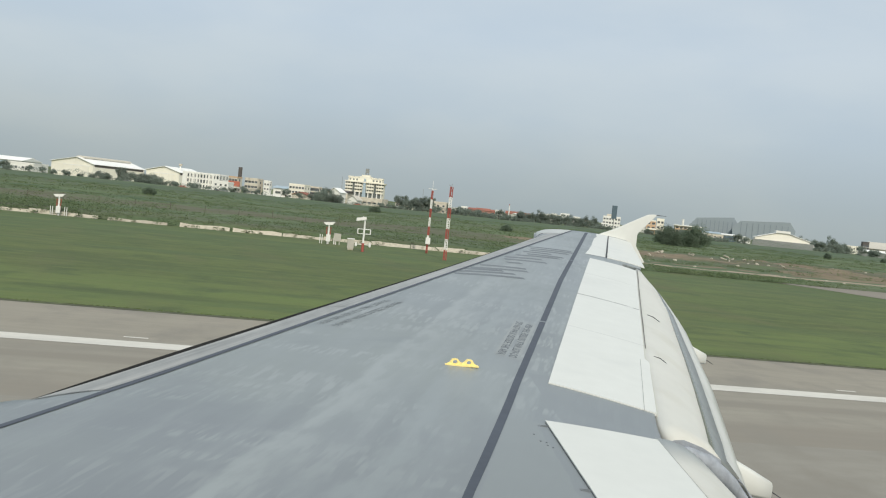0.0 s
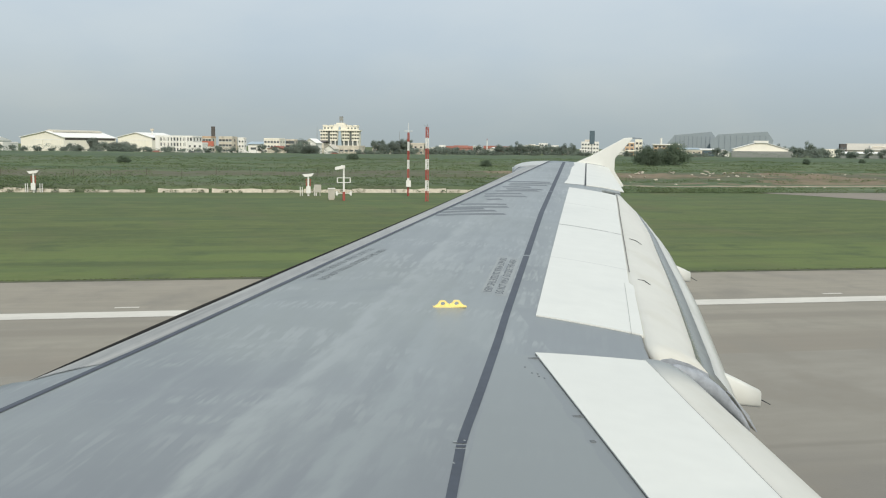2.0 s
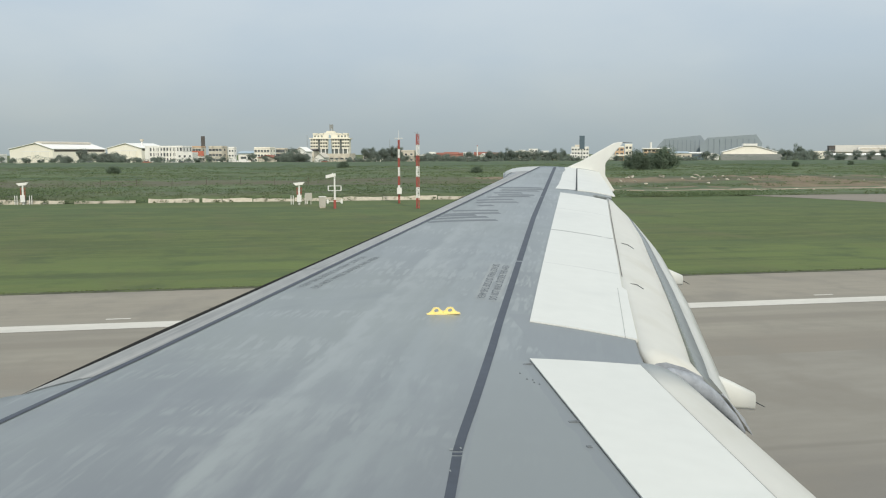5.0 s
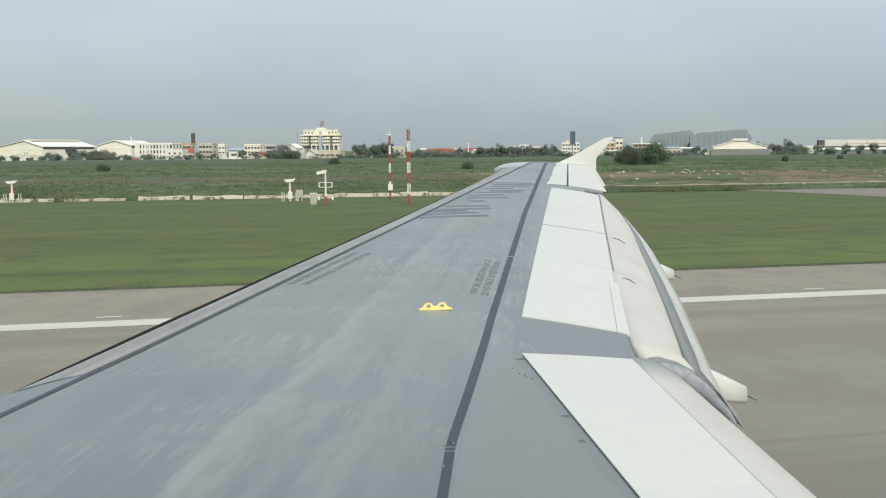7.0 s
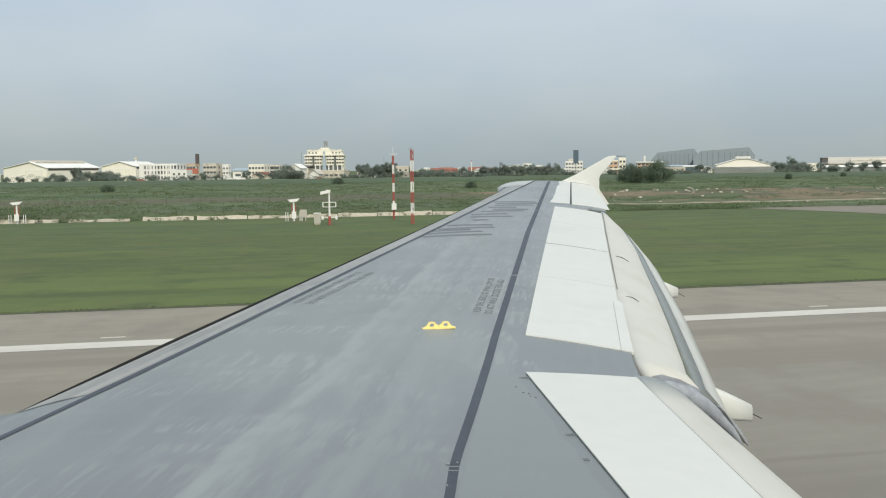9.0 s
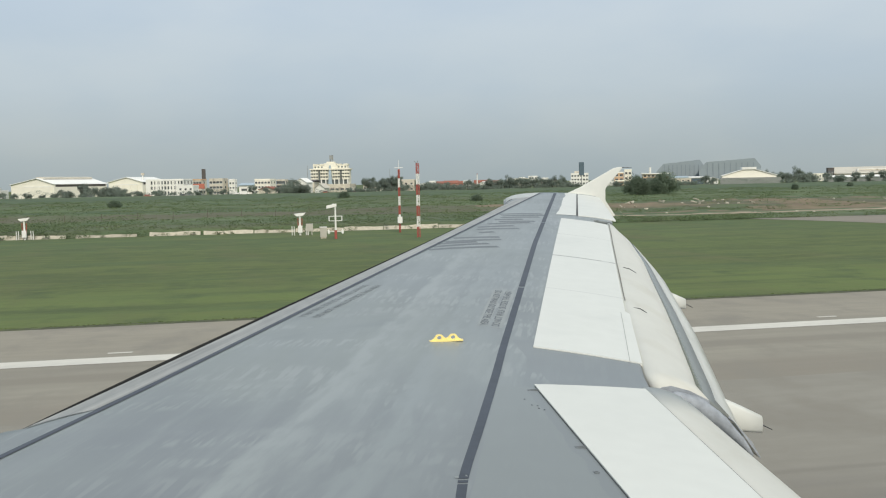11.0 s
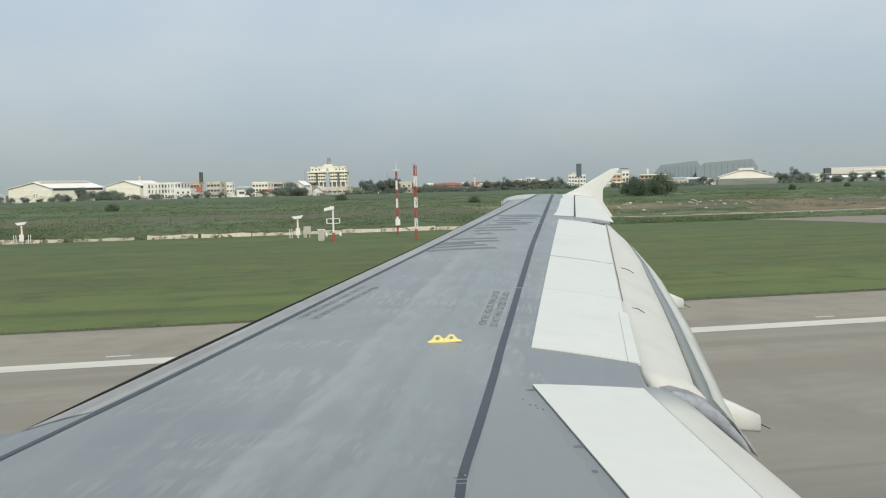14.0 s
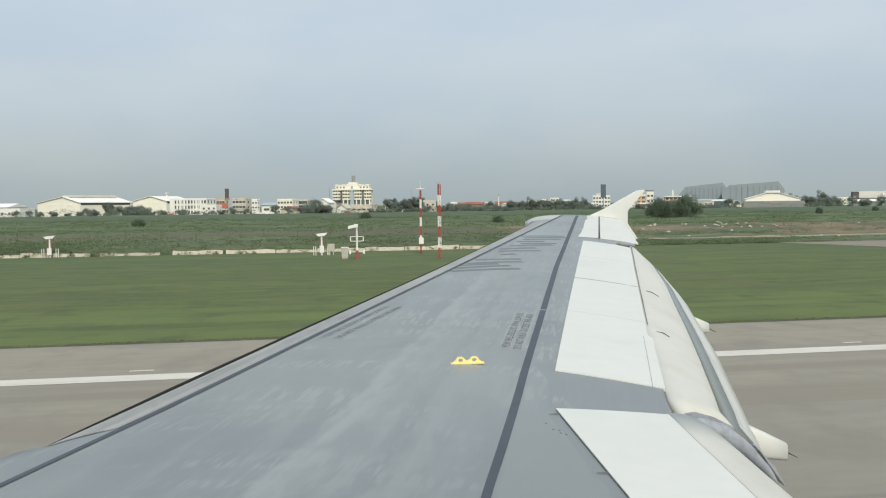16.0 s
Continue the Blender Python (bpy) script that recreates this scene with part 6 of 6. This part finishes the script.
# middle distance roofs and blocks
for k in range(5):
    x0 = 142 + 13.0 * k
    long_shed("terrace_house", x0, x0 + 11.5, 800 + 6 * (k % 3), 3.4, 5.6 + 0.5 * (k % 2), WALL_PINK, ROOF_RED, "far terrace house with a red tile roof", 9, WALL_PINK)
block("house", 133.0, 139.5, 760, 5.6, 2, 2, WALL_WHITE, "small white house between trees")
for x0, w, h, fl in ((211, 9, 6.2, 2), (222, 7, 7.4, 3), (231, 10, 8.4, 3), (243, 8, 6.6, 2)):
    block("apartment_building", x0, x0 + w, 800, h, fl, 3, WALL_WHITE, "white apartment block behind the trees")
block("office_building", 244, 262, 720, 9.6, 3, 6, WALL_WHITE, "white office block beneath the billboard tower")
block("office_building", 249, 256, 726, 11.2, 3, 2, WALL_BEIGE, "beige stair block on the office roof line")
tw_house = block("town_house", 219, 226.5, 560, 8.6, 3, 2, WALL_ORANGE, "orange town house with balconies", roof=WALL_CREAM, win=(1.8, 1.3))
boxes("balcony", [(0.3, 7.2, -1.0, -0.05, 3.0, 3.9)], WALL_CREAM, tw_house)
block("town_house", 226.7, 232.5, 562, 10.2, 3, 2, WALL_CREAM, "cream town house with flat roof")
th = block("town_house", 238.5, 255.0, 560, 7.4, 3, 5, WALL_BEIGE, "wide tan house under a broad flat roof", win=(1.7, 1.3), parapet=0)
boxes("roof_slab", [(-1.0, 17.5, -1.5, 15, 7.4, 8.0)], ROOF_WHITE, th, "overhanging pale roof slab")
boxes("balcony", [(0.2, 16.3, -1.1, -0.05, 2.6, 3.4)], WALL_ORANGE, th)
boxes("balcony", [(0.2, 16.3, -1.1, -0.05, 4.9, 5.6)], WALL_ORANGE, th)
c = empty("chimney", (260.8, 600, 0), "plain white chimney above the roofs", "chimney")
bm = bmesh.new()
tube(bm, (0, 0, 0), (0, 0, 12.2), 0.9, 0.75, 12)
part("shaft", bm, WALL_WHITE, c)
boxes("footing", [(-1.2, 1.2, -1.2, 1.2, 0, 0.8)], WALL_GREY, c)
long_shed("hall", 275, 287, 598, 4.2, 5.8, WALL_WHITE, ROOF_BLUE, "low white shed with a blue roof", 14, WALL_WHITE)
long_shed("hall", 288, 300, 600, 4.0, 5.4, GLASS_BLUE, ROOF_WHITE, "low blue fronted shed", 14, WALL_WHITE)
hc = shed("hangar", 273.0, 306.6, 520, 5.4, 9.8, WALL_CREAM, ROOF_WHITE, "pale hangar with a stepped gable front", 12, 0.5, door=False)
boxes("gable_cap", [(11.6, 19.8, -0.9, 10, 8.9, 10.3)], WALL_WHITE, hc)
boxes("lean_to", [(-1.5, 33, -6, -0.1, 0, 4.0)], WALL_GREY, hc, "low grey lean-to front")
hd = long_shed("hall", 376.4, 445.0, 560, 4.8, 9.9, WALL_BEIGE, ROOF_DULL, "long beige roofed factory hall", 40, WALL_BEIGE, False, -32.0)
boxes("upper_wall", [(14, 55, 6, 20, 7.0, 8.4)], WALL_WHITE, hd)
boxes("clerestory", [(15, 54, 5.8, 6.0, 7.3, 8.0)], WALL_BEIGE, hd)
boxes("roof_cowl", [(40, 42.5, 10, 12, 9.5, 11.4)], WALL_RED, hd)
long_shed("hall", 352.0, 420.0, 535, 2.6, 4.3, WALL_GREY, ROOF_WHITE, "low white roofed canopy before the factory", 16, WALL_WHITE, False, -32.0)
block("tank_house", 370.9, 376.2, 560, 9.4, 2, 2, ROOF_DARK, "dark clad tower block at the factory end", parapet=0)

# two huge grey halls, far off
for x0, x1, z0, z1, d in ((672, 745, 29, 35, 1500), (722, 812, 30, 35, 1440)):
    w = x1 - x0
    e = empty("exhibition_hall", (x0, d, 0), "huge grey hall with a slanting roof, far off", "hall", "far grey halls", -26.0)
    bm = bmesh.new()
    prism(bm, [(-6, 0), (w - 2, 0), (w + 2, z1 - 14), (w - 8, z1), (4, z0), (-8, z0 - 14)], 0, 30)
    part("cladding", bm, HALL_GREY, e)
    for k in range(9):
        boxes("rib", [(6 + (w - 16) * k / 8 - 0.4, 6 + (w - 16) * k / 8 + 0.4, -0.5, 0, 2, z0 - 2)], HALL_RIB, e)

# buildings past the start of the walk's view, along the same street
long_shed("hall", -262, -205, 640, 6.6, 9.4, WALL_BEIGE, ROOF_DARK, "long brown roofed factory hall", 30)
long_shed("hall", -203, -175, 620, 5.2, 8.2, ROOF_BLUE, ROOF_WHITE, "pale grey roofed storage hall", 24, WALL_WHITE)
block("apartment_building", -300, -276, 640, 7.6, 2, 8, WALL_PINK, "pink two storey block of flats")
block("apartment_building", -333, -302, 640, 7.4, 2, 10, WALL_GREEN, "pale green two storey block of flats")
for x0, x1, h, m in ((58, 70, 4.6, WALL_BEIGE), (-172, -150, 4.5, WALL_WHITE)):
    block("workshop", x0, x1, 570, h, 1, 4, m, "low workshop among the trees", side=False)

# small houses and cars that fill the street behind the hedge
r = random.Random(31)
WALLS = (WALL_WHITE, WALL_CREAM, WALL_BEIGE, WALL_WHITE, WALL_WHITE)
ROOFS = (ROOF_WHITE, ROOF_RED, ROOF_DULL, ROOF_BLUE, ROOF_WHITE)
for k in range(30):
    b = -13.5 + 52.0 * (k + r.uniform(0.1, 0.9)) / 30
    if k in (0, 1, 3, 5, 6, 8, 10):
        continue
    d = r.uniform(500, 512) if b < 8 else r.uniform(545, 690)
    x = bearing(b, d)
    w = r.uniform(6, 12)
    if k % 2:
        shed("small_house", x, x + w, d, r.uniform(2.6, 3.4), r.uniform(4.0, 5.2), WALLS[k % 5], ROOFS[(k * 3) % 5], "small low house behind the hedge of trees", 8, 0.5, door=False)
    else:
        block("small_house", x, x + w, d, r.uniform(3.2, 6.2), 2, 3, WALLS[k % 5], "small flat roofed house behind the hedge of trees", depth=7, win=(1.1, 1.0), side=False)
CAR_PAINTS = (POLE_WHITE, WALL_RED, WALL_GREY, POLE_WHITE, ROOF_DARK)
for k in range(14):
    x, d = bearing(r.uniform(-13, 6), 468), 468 + r.uniform(-3, 6)
    c = empty("parked_car", (x, d, 0.02 if d > 470 else field_z(x, d)), "small car parked along the far street", "car", "parked cars")
    bm = bmesh.new()
    prism(bm, [(0, 0.3), (4.2, 0.3), (4.2, 0.75), (3.3, 0.9), (2.7, 1.45), (1.1, 1.45), (0.5, 0.95), (0, 0.85)], 0, 1.7)
    part("body", bm, CAR_PAINTS[k % 5], c)
    boxes("side_window", [(1.2, 2.6, -0.02, 1.72, 0.98, 1.32)], GLASS_BLUE, c)
    for wx in (0.8, 3.4):
        bm = bmesh.new()
        tube(bm, (wx, -0.04, 0.3), (wx, 0.18, 0.3), 0.3, 0.3, 12)
        part("wheel", bm, TYRE, c)
